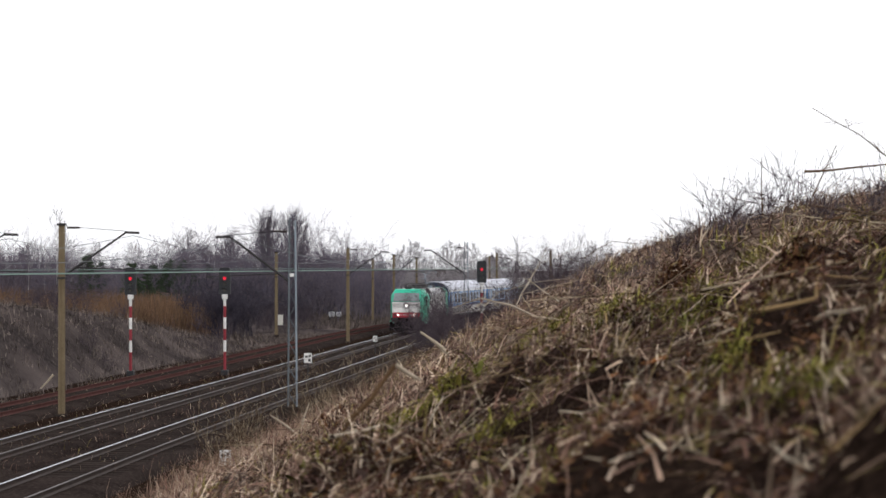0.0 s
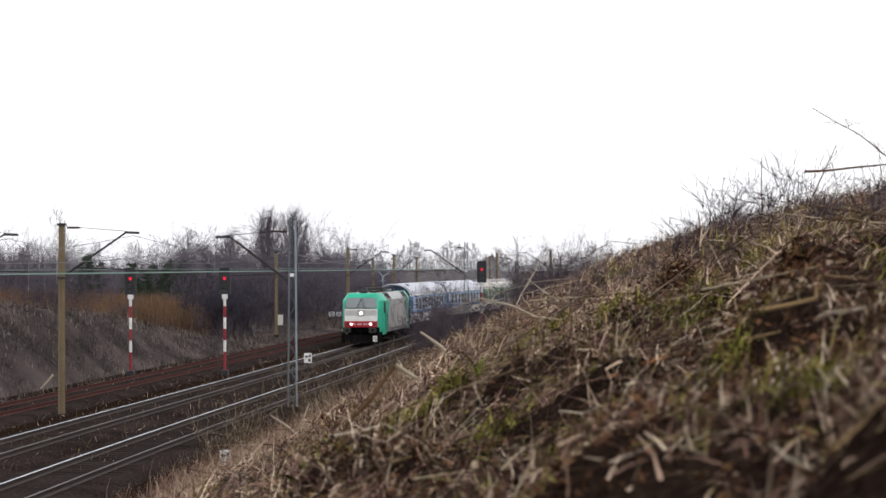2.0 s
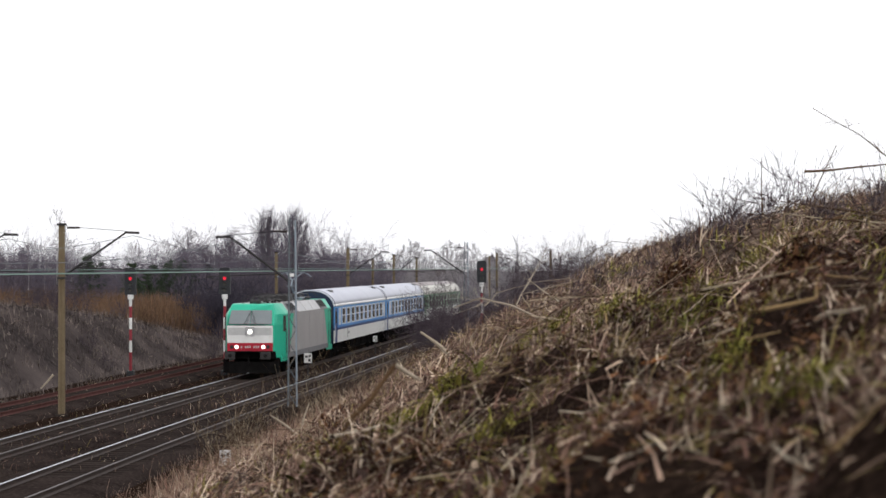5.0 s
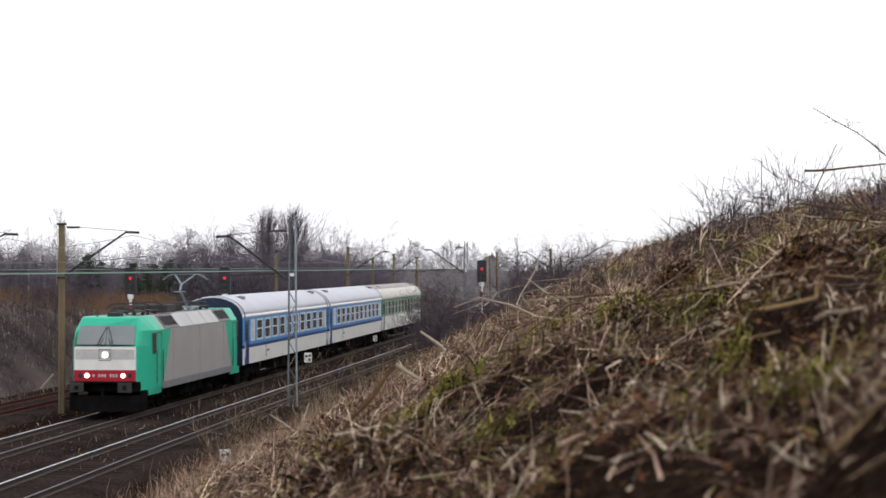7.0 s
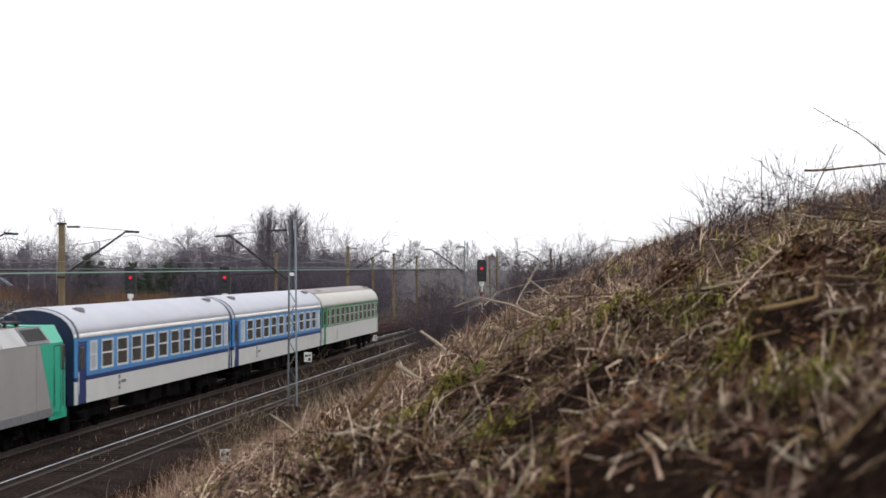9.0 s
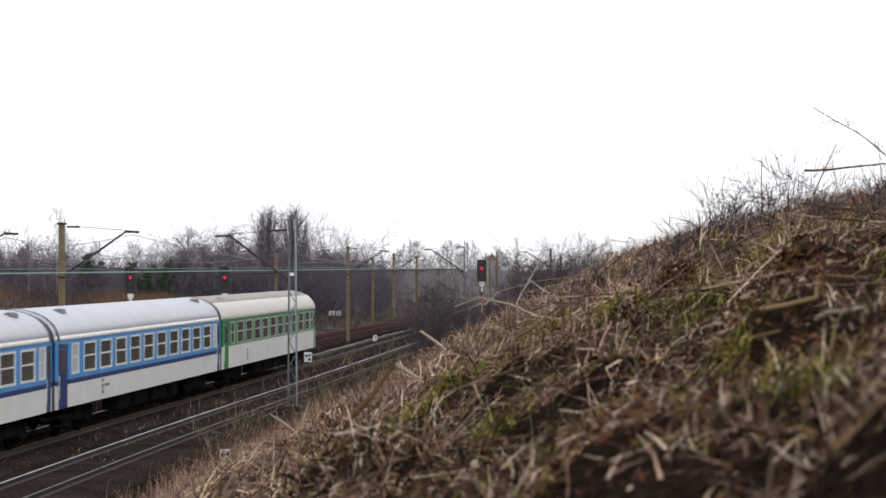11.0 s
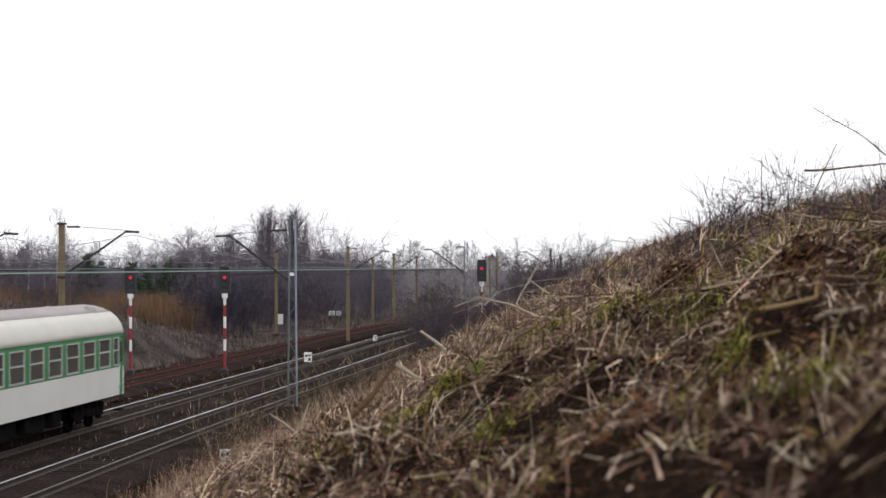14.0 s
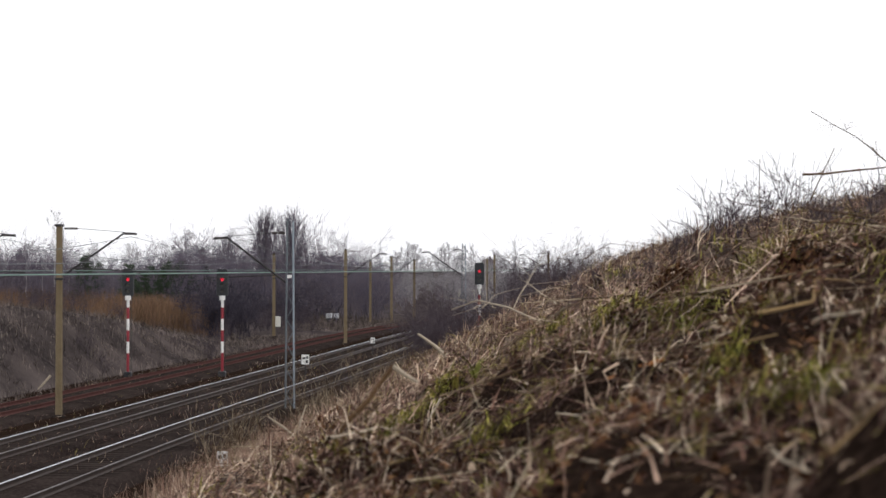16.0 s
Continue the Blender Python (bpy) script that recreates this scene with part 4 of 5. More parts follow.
def branch(seg, rng, p, d, length, r, depth, droop, spread, kids, rmin):
    """Grows one limb of four bends and its side limbs."""
    steps = 4 if depth > 0 else 1
    p, d = np.array(p, float), np.array(d, float)
    for i in range(steps):
        d = d + rng.normal(0, 0.13, 3) + np.array([0, 0, droop])
        d /= np.linalg.norm(d)
        q = p + d * length / steps
        ra, rb = r * (1 - 0.7 * i / steps), r * (1 - 0.7 * (i + 1) / steps)
        seg.append((*p, max(ra, rmin), *q, max(rb, rmin * 0.7)))
        p = q
        if depth > 0:
            for _ in range(rng.poisson(kids)):
                side = rng.normal(0, 1, 3)
                side -= side.dot(d) * d
                side /= np.linalg.norm(side) + 1e-9
                nd = d * (1 - spread * 0.5) + side * spread
                branch(seg, rng, p, nd / np.linalg.norm(nd), length * (rng.uniform(0.4, 0.68) if depth > 1 else rng.uniform(0.6, 0.95)), max(rb * 0.62, rmin), depth - 1, droop, spread, kids, rmin)


def tree_mesh(seed, tall, trunk_r, crown_from, kids, spread, droop, twig_r, depth=3):
    """Trunk rows and crown rows of a bare tree."""
    rng = np.random.default_rng(seed)
    trunk, crown = [], []
    n = 9
    p = np.array([0.0, 0, -0.3])
    for i in range(n):
        q = np.array([rng.normal(0, 0.012 * tall) * (i / n), rng.normal(0, 0.012 * tall) * (i / n), tall * (i + 1) / n])
        trunk.append((*p, trunk_r * (1 - 0.92 * i / n), *q, trunk_r * (1 - 0.92 * (i + 1) / n)))
        f = (i + 1) / n
        if f >= crown_from:
            for _ in range(3):
                a = rng.uniform(0, 2 * math.pi)
                d = np.array([math.cos(a), math.sin(a), rng.uniform(0.5, 1.3)])
                branch(crown, rng, q - (q - p) * rng.uniform(0, 1), d / np.linalg.norm(d), tall * (0.34 * (1.15 - f) + 0.10) * rng.uniform(0.8, 1.2),
                       trunk_r * (1.05 - f) * 0.55 + twig_r, depth, droop, spread, kids, twig_r)
        p = q
    return trunk, crown


def egg(rows, tall, rad, low=0.12):
    """Keeps the twigs of a crown that lie within an egg-shaped outline."""
    keep = []
    for r in rows[1]:
        f = (r[6] / tall - low) / (1 - low)
        if 0 < f < 1 and math.hypot(r[4], r[5]) < rad * tall * 2 * math.sqrt(f * (1 - f)) * (1.1 - 0.35 * f) * (0.85 + 0.3 * abs(noise.noise((r[4], r[5], r[6])))):
            keep.append(r)
    return [t for t in rows[0] if t[6] <= tall], keep


def fan_rows(seed, tall, rad, limbs=95):
    """Trunk and crown of a bare tree whose limbs sweep outwards and up into a rounded, egg-shaped crown."""
    rng = np.random.default_rng(seed)
    n = 8
    trunk = [(0, 0, tall * 0.95 * i / n - 0.3, 0.15 * (1 - 0.9 * i / n), 0, 0, tall * 0.95 * (i + 1) / n - 0.3, 0.15 * (1 - 0.9 * (i + 1) / n)) for i in range(n)]
    crown = []
    for _ in range(limbs):
        f = rng.uniform(0.12, 0.82)
        a = rng.uniform(0, 2 * math.pi)
        top = f + (1 - f) * rng.uniform(0.35, 1.0)
        g = min(max((top - 0.1) / 0.9, 0.02), 0.98)
        wide = rad * tall * math.sin(math.pi * g ** 0.8) ** 0.6 * rng.uniform(0.3, 1.0) ** 0.7
        p0, p2 = np.array([0, 0, f * tall]), np.array([math.cos(a) * wide, math.sin(a) * wide, top * tall])
        p1 = np.array([p2[0] * 0.75, p2[1] * 0.75, f * tall + (top - f) * tall * 0.4])
        pts = [(1 - q) ** 2 * p0 + 2 * q * (1 - q) * p1 + q * q * p2 for q in (0, 0.25, 0.5, 0.75, 1.0)]
        for i in range(4):
            crown.append((*pts[i], 0.034 - 0.006 * i, *pts[i + 1], 0.028 - 0.006 * i))
        for _ in range(12):
            i = rng.integers(1, 4)
            p = pts[i] + (pts[i + 1] - pts[i]) * rng.uniform(0, 1)
            d = (pts[i + 1] - pts[i]) / np.linalg.norm(pts[i + 1] - pts[i]) + rng.normal(0, 0.35, 3) + np.array([0, 0, 0.2])
            d *= tall * rng.uniform(0.03, 0.09) / np.linalg.norm(d)
            e = d * 0.8 + rng.normal(0, 0.12, 3)
            crown += [(*p, 0.012, *(p + d), 0.009), (*(p + d), 0.009, *(p + d + e), 0.006)]
    return trunk, crown


def make_tree(name, rows, m, bark, twig, label, category, group):
    t = empty(name, m, label, category, group)
    for nm, seg, mt in (("trunk", rows[0], bark), ("crown", rows[1], twig)):
        v, q = prisms(seg)
        mesh_np(nm, v, q, mt, t)
    return t


def stand(x, y, scale=1.0, turn=0.0, sink=0.05):
    return Matrix.Translation((x, y, height(x, y) - sink)) @ pose(0, 0, 0, 0, 0, turn) @ Matrix.Scale(scale, 4)


def at_view(px, d):
    """The place d metres ahead and px thousandths of that to the right of the line of sight."""
    return px * d / 1000, d


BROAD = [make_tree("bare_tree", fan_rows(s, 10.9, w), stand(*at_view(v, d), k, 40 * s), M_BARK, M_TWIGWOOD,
                   "leafless tree at the wood's edge, twigs coloured with haze", "tree", "bare trees") for s, v, d, k, w in ((1, -86, 205, 1.02, 0.19), (2, -73.5, 208, 1.05, 0.34), (3, -104, 240, 0.8, 0.32))]
BIRCH = [make_tree("birch_tree", egg(tree_mesh(s, 11.0, 0.08, 0.35, 0.9, 0.4, 0.05, 0.009), 11.5, 0.17), stand(*at_view(v, d), k, 33 * s), M_BIRCH, M_TWIGHAZE,
                   "slender leafless birch with pale trunk", "tree", "birch trees") for s, v, d, k in ((11, -189, 215, 0.98), (12, -203, 220, 0.8))]
# far trees, trunks included, take the twig colour with haze painted in
FAR = [make_tree("bare_tree", egg(tree_mesh(s, 11.0, 0.15, 0.2, 0.95, 0.5, 0.1, 0.016), 11.5, 0.34), stand(*at_view(v, d), k, 40 * s), M_TWIGHAZE, M_TWIGHAZE,
                 "leafless tree far beyond the line, haze put into its pale grey", "tree", "bare trees") for s, v, d, k in ((7, -12, 345, 0.84), (8, 4, 350, 0.9))]
# further trees: (view angle, distance, scale)
for i, (v, d, k) in enumerate([(-128, 250, 0.8), (-118, 255, 0.8), (-97, 250, 0.72), (-64, 222, 0.78), (-57, 235, 0.8), (-50, 240, 0.78), (-44, 245, 0.74), (-38, 252, 0.68),
                               (-205, 250, 0.72), (-218, 240, 0.7), (-30, 330, 0.75), (-22, 340, 0.78), (-4, 350, 0.84), (12, 365, 0.9), (20, 360, 0.84), (28, 380, 0.84), (37, 390, 0.78),
                               (46, 390, 0.7), (55, 400, 0.66), (64, 400, 0.62), (73, 380, 0.56), (-16, 420, 1.0), (2, 430, 1.08), (14, 440, 1.08), (26, 440, 1.0), (-152, 340, 0.8),
                               (-135, 340, 0.95), (-125, 335, 1.0), (-170, 340, 0.8), (-200, 335, 0.8)]):
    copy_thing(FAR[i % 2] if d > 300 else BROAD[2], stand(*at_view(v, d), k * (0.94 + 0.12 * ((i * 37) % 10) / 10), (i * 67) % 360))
for i, (v, d, k) in enumerate([(-182, 225, 0.7), (-195, 230, 0.8), (-213, 225, 0.78), (-160, 232, 0.62), (-187, 260, 0.95)]):
    copy_thing(BIRCH[i % 2], stand(*at_view(v, d), k, (i * 91) % 360))


def pine_rows(seed, tall):
    rng = np.random.default_rng(seed)
    trunk = [(0, 0, -0.3, 0.16, 0, 0, tall * 0.5, 0.11), (0, 0, tall * 0.5, 0.11, 0, 0, tall, 0.02)]
    limbs, needles = [], []
    for i in range(46):
        f = rng.uniform(0.22, 1.0)
        a = rng.uniform(0, 2 * math.pi)
        ln = tall * (0.30 * (1.05 - f) + 0.05) * rng.uniform(0.7, 1.25)
        p = np.array([0, 0, tall * f])
        q = p + np.array([math.cos(a) * ln, math.sin(a) * ln, ln * rng.uniform(0.05, 0.5)])
        limbs.append((*p, 0.035, *q, 0.012))
        for _ in range(34):
            c = p + (q - p) * rng.uniform(0.3, 1.05) + rng.normal(0, 0.12, 3)
            d = rng.normal(0, 1, 3) + (q - p) / ln * 0.8 + np.array([0, 0, 0.4])
            d = d / np.linalg.norm(d) * rng.uniform(0.22, 0.4)
            needles.append((*c, 0.035, *(c + d), 0.01))
    return trunk, limbs, needles


def make_pine(seed, m):
    t = empty("pine_tree", m, "dark green young pine among bare scrub", "tree", "pine trees")
    tr, li, ne = pine_rows(seed, 6.5)
    for nm, seg, mt in (("trunk", tr, M_BARK), ("branchwork", li, M_BARK), ("foliage", ne, M_EVERGREEN)):
        v, q = prisms(seg)
        mesh_np(nm, v, q, mt, t)
    return t


PINES = [make_pine(5, stand(*at_view(-152, 205), 0.8)), make_pine(6, stand(*at_view(-134, 215), 0.85, 70))]
for i, (v, d, k) in enumerate([(-145, 212, 0.85), (-128, 222, 1.0), (-121, 218, 0.85), (-115, 230, 0.9), (-141, 225, 0.9), (-174, 215, 1.05), (-168, 222, 0.95)]):
    copy_thing(PINES[i % 2], stand(*at_view(v, d), k, (i * 77) % 360))


def shrub_rows(seed, tall, stems, lean, kids, twig_r, depth=2):
    rng = np.random.default_rng(seed)
    seg = []
    for _ in range(stems):
        a = rng.uniform(0, 2 * math.pi)
        k = rng.uniform(0, lean)
        d = np.array([math.cos(a) * k, math.sin(a) * k, 1.0])
        branch(seg, rng, (math.cos(a) * 0.12 * tall * 0.3, math.sin(a) * 0.12 * tall * 0.3, -0.05), d / np.linalg.norm(d), tall * rng.uniform(0.6, 1.0),
               twig_r * 2.4, depth, 0.04, 0.55, kids, twig_r)
    return np.array(seg)


def scatter(name, bases, places, material, label, category):
    """Many shrubs joined: bases are arrays of bars, places rows of (x, y, scale, turn)."""
    out = []
    for i, (x, y, k, t) in enumerate(places):
        b = bases[i % len(bases)]
        c, s = math.cos(t), math.sin(t)
        z = height(x, y)
        r = b.copy()
        for o in (0, 4):
            r[:, o] = (b[:, o] * c - b[:, o + 1] * s) * k + x
            r[:, o + 1] = (b[:, o] * s + b[:, o + 1] * c) * k + y
            r[:, o + 2] = b[:, o + 2] * k + z
            r[:, o + 3] = b[:, o + 3] * (0.5 + 0.5 * k)
        out.append(r)
    v, q = prisms(np.concatenate(out))
    return tagged(mesh_np(name, v, q, material), label, category, kind="stuff")


def in_bands(n, bands):
    """Places by view angle and distance: (angle from, to, distance from, to, scale from, to)."""
    rows = []
    for a0, a1, d0, d1, k0, k1, share in bands:
        for _ in range(int(n * share)):
            d = RNG.uniform(d0, d1)
            x, y = at_view(RNG.uniform(a0, a1), d)
            rows.append((x, y, RNG.uniform(k0, k1), RNG.uniform(0, 6.28)))
    return rows


THICKET = [shrub_rows(s, 5.0, 7, 0.45, 0.8, 0.015, 3) for s in (21, 22, 23, 24)]
# the wood's skyline: view angle and rise of its top over level, both in thousandths
WOODTOP = ((-240, 12), (-205, 12), (-190, 16), (-178, 12), (-168, 5), (-150, 9), (-136, 9), (-130, 14), (-118, 16), (-95, 13), (-86, 18), (-70, 18), (-62, 17), (-50, 15), (-40, 13), (-26, 7))
SAPLING = [shrub_rows(s, 7.0, 4, 0.16, 0.85, 0.013, 3) for s in (61, 62, 63, 64, 65)]


def wood_places(n):
    rows = []
    for i in range(n):
        v = -240 + 214 * ((i * 0.618034) % 1.0)
        d = RNG.uniform(212, 262)
        x, y = at_view(v, d)
        rise = np.interp(v, [a for a, _ in WOODTOP], [b for _, b in WOODTOP]) * d / 1000
        rows.append((x, y, (EYE[2] + rise - height(x, y)) / 8.7 * RNG.uniform(0.6, 1.0), RNG.uniform(0, 6.28)))
    return rows


scatter("thicket", SAPLING, wood_places(250), M_TWIGWOOD, "dense leafless wood's edge, purple-brown with haze in its colour", "thicket")
scatter("dark_thicket", THICKET, in_bands(40, [(-126, -92, 162, 195, 0.5, 0.75, 0.55), (-92, -66, 190, 215, 0.35, 0.6, 0.3), (-66, -30, 222, 240, 0.4, 0.65, 0.2)]), M_TWIGDARK, "dark leafless thicket in a hollow behind the mound", "thicket")
# the far thicket's paleness is haze put into its colour
scatter("far_thicket", THICKET, in_bands(62, [(-25, 30, 270, 350, 0.5, 0.95, 0.4), (20, 105, 260, 380, 0.8, 1.25, 0.7), (8, 80, 190, 260, 0.3, 0.6, 0.35)]), M_TWIGHAZE, "leafless thicket far along the line, haze put into its pale grey", "thicket")
SCRUB = [shrub_rows(s, 2.6, 6, 0.45, 0.75, 0.0055, 3) for s in (31, 32, 33)]
scatter("bank_scrub", SCRUB, in_bands(40, [(-8, 9, 98, 128, 0.75, 1.25, 0.75), (12, 60, 90, 140, 0.3, 0.6, 0.45), (48, 95, 130, 200, 0.6, 1.2, 0.5), (24, 60, 118, 165, 0.7, 1.25, 0.6)]),
        M_TWIG, "bare brown scrub on the cutting's slope", "scrub")
scatter("mound_scrub", SCRUB, in_bands(40, [(-215, -165, 108, 130, 0.3, 0.8, 0.4), (-170, -105, 122, 165, 0.3, 0.7, 0.3), (-105, -60, 172, 190, 0.5, 0.9, 0.4)]),
        M_TWIG, "low leafless bushes on the grassy mound", "scrub")


# --- dead grass ---
def blades(xy, length, width, up, az, az_spread, bend, segs, rng, lift=0.0):
    """Bent flat blades: rows of vertices and quads. up: mean rise angle; az: mean bearing."""
    n = len(xy)
    z = np.array([height(x, y) for x, y in xy]) + rng.uniform(-0.01, lift + 1e-6, n)
    p = np.column_stack([xy, z])
    ln = rng.uniform(length[0], length[1], n)
    w = rng.uniform(width[0], width[1], n)
    a = az + rng.normal(0, az_spread, n)
    e = np.clip(rng.normal(up[0], up[1], n), -0.1, 1.5)
    side = np.column_stack([-np.sin(a), np.cos(a), rng.normal(0, 0.5, n)])
    side /= np.linalg.norm(side, axis=1, keepdims=True)
    verts = []
    hug = 0.45 * rng.uniform(-0.1, 1.0, n) * (xy[:, 0] > -9)
    for i in range(segs + 1):
        k = w * (1 - 0.75 * i / segs) / 2
        verts += [p - side * k[:, None], p + side * k[:, None]]
        # follow the slope: bank rises to the right
        d = np.column_stack([np.cos(a) * np.cos(e), np.sin(a) * np.cos(e), np.sin(e) + hug * np.cos(a) * np.cos(e)])
        p = p + d * (ln / segs)[:, None]
        e = e - rng.uniform(0.2, 1.0, n) * bend
        a = a + rng.normal(0, 0.25, n)
    v = np.stack(verts, 1).reshape(-1, 3)
    q = np.array([[2 * i, 2 * i + 1, 2 * i + 3, 2 * i + 2] for i in range(segs)])[None] + (np.arange(n) * 2 * (segs + 1))[:, None, None]
    return v, q.reshape(-1, 4)


def merge(parts):
    vs, qs, k = [], [], 0
    for v, q in parts:
        vs.append(v)
        qs.append(q + k)
        k += len(v)
    return np.concatenate(vs), np.concatenate(qs)


def patch(n, x0, x1, y0, y1, clump=0.0):
    xy = np.column_stack([RNG.uniform(x0, x1, n), RNG.uniform(y0, y1, n)])
    if clump:
        keep = np.array([noise.noise((x * clump, y * clump, 5.0)) > RNG.uniform(-0.6, 0.35) for x, y in xy])
        xy = xy[keep]
    return xy


def bank_strip(n, o0, o1, y0, y1, clump=0.0):
    xy = patch(n, o0, o1, y0, y1, 0)
    xy[:, 0] += np.array([centre_x(y) for y in xy[:, 1]])
    if clump:
        keep = np.array([noise.noise((x * clump, y * clump, 5.0)) > RNG.uniform(-0.6, 0.35) for x, y in xy])
        xy = xy[keep]
    return xy


def clear(xy):
    """Leaves out what would lie in the holes."""
    return xy[np.array([pit(x, y) for x, y in xy]) < 0.015]


def heaped(n, x0, x1, y0, y1, scale, seed):
    """Places gathered into uneven heaps."""
    xy = np.column_stack([RNG.uniform(x0, x1, n), RNG.uniform(y0, y1, n)])
    keep = np.array([noise.noise((x * scale, y * scale * 0.7, seed)) + 0.5 * noise.noise((x * scale * 3, y * scale * 2, seed)) > RNG.uniform(-0.25, 0.3) for x, y in xy])
    return clear(xy[keep])


def build_grass():
    near = [blades(heaped(42000, -0.75, 1.0, 1.1, 4.4, 3.0, 1.0), (0.02, 0.08), (0.0015, 0.005), (0.3, 0.55), 0.4, 2.4, 0.4, 2, RNG, 0.025),
            blades(heaped(95000, -2.4, 2.6, 4.2, 10.5, 1.6, 2.0), (0.035, 0.14), (0.002, 0.007), (0.3, 0.5), 0.4, 2.4, 0.4, 2, RNG, 0.04),
            blades(clear(patch(420, -0.75, 1.0, 1.1, 4.4)), (0.08, 0.3), (0.002, 0.005), (0.08, 0.2), 0.2, 1.0, 0.15, 4, RNG, 0.05),
            blades(clear(patch(2200, -2.4, 2.6, 4.2, 10.5)), (0.2, 0.6), (0.002, 0.007), (0.08, 0.2), 0.2, 1.0, 0.15, 4, RNG, 0.07)]
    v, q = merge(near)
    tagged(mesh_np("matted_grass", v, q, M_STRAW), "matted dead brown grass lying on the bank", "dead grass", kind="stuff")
    pale = [blades(heaped(17000, -2.2, 0.0, 4.0, 12.0, 1.4, 4.0), (0.04, 0.2), (0.002, 0.006), (0.3, 0.4), 0.4, 2.0, 0.4, 2, RNG, 0.05),
            blades(heaped(1500, -0.75, 1.0, 1.3, 4.4, 3.0, 6.0), (0.02, 0.09), (0.0015, 0.005), (0.25, 0.4), 0.4, 2.0, 0.3, 2, RNG, 0.03),
            blades(heaped(15000, 0.8, 5.0, 7.0, 20.0, 1.2, 8.0), (0.06, 0.25), (0.002, 0.006), (0.2, 0.35), 0.4, 1.6, 0.3, 2, RNG, 0.06),
            blades(heaped(16000, -3.0, 6.0, 10.0, 24.0, 0.8, 5.0), (0.08, 0.3), (0.003, 0.008), (0.3, 0.45), 0.4, 2.0, 0.4, 2, RNG, 0.09)]
    v, q = merge(pale)
    tagged(mesh_np("pale_straw", v, q, M_TOEGRASS), "pale russet straw heaped on the bank", "dead grass", kind="stuff")
    mid = [blades(patch(64000, -4.0, 6.5, 10.0, 26.0, 1.0), (0.06, 0.26), (0.003, 0.009), (0.35, 0.55), 0.6, 2.4, 0.8, 2, RNG, 0.08),
           blades(bank_strip(42000, 7.5, 30.0, 26.0, 62.0, 0.5), (0.2, 0.6), (0.006, 0.016), (0.5, 0.4), 0.9, 1.2, 0.5, 2, RNG, 0.05),
           blades(bank_strip(26000, 7.0, 34.0, 62.0, 150.0, 0.3), (0.3, 0.8), (0.012, 0.03), (0.6, 0.4), 0.9, 1.4, 0.5, 2, RNG, 0.05)]
    v, q = merge(mid)
    tagged(mesh_np("bank_grass", v, q, M_STRAW), "dry straw-coloured grass farther along the bank", "dead grass", kind="stuff")
    toe = [blades(bank_strip(9000, 6.4, 9.8, 40.0, 78.0, 0.45), (0.25, 0.9), (0.006, 0.014), (1.1, 0.35), 0.0, 3.0, 0.3, 3, RNG),
           blades(bank_strip(9000, 8.0, 13.0, 22.0, 50.0, 0.6), (0.15, 0.5), (0.005, 0.012), (0.8, 0.5), 0.0, 3.0, 0.5, 3, RNG)]
    v, q = merge(toe)
    tagged(mesh_np("dry_reeds", v, q, M_TOEGRASS), "tawny dry reeds along the foot of the bank", "dry reeds", kind="stuff")
    left = [blades(bank_strip(64000, -26.0, -8.0, 78.0, 175.0, 0.4), (0.2, 0.55), (0.02, 0.04), (0.9, 0.4), 3.0, 1.5, 0.4, 2, RNG)]
    v, q = merge(left)
    tagged(mesh_np("mound_grass", v, q, M_MOUNDGRASS), "faded dead grass on the mound", "dead grass", kind="stuff")
    reeds = []
    for a0, a1, d0, d1, n in ((-240, -150, 150, 200, 15000), (-160, -110, 165, 205, 7000)):
        d = RNG.uniform(d0, d1, n)
        xy = np.column_stack([RNG.uniform(a0, a1, n) * d / 1000, d])
        tall = (1.4, 3.0) if a0 < -100 else (0.3, 0.9)
        reeds.append(blades(xy, tall, (0.03, 0.06), (1.25, 0.2), 0.0, 3.0, 0.15, 2, RNG))
    v, q = merge(reeds)
    tagged(mesh_np("reed_field", v, q, M_FARGRASS), "field of reddish-tawny reeds before the woods", "reeds", kind="stuff")
    d = RNG.uniform(190, 226, 9000)
    xy = np.column_stack([RNG.uniform(-70, -8, 9000) * d / 1000, d])
    v, q = blades(xy, (0.3, 0.8), (0.03, 0.06), (1.1, 0.3), 0.0, 3.0, 0.3, 2, RNG)
    tagged(mesh_np("far_grass", v, q, M_MOUNDGRASS), "faded dead grass beyond the tracks", "dead grass", kind="stuff")
    weeds = [blades(bank_strip(9000, -7.5, 6.8, 55.0, 130.0, 0.5), (0.1, 0.3), (0.008, 0.02), (0.8, 0.5), 0.0, 3.0, 0.4, 2, RNG)]
    v, q = merge(weeds)
    keep = tagged(mesh_np("track_weeds", v, q, M_STRAW), "thin dead weeds among the tracks", "dead grass", kind="stuff")
    keep.location.z = 0.12

    # tussocks and dead weed clumps on the near bank
    parts_t, parts_w = [], []
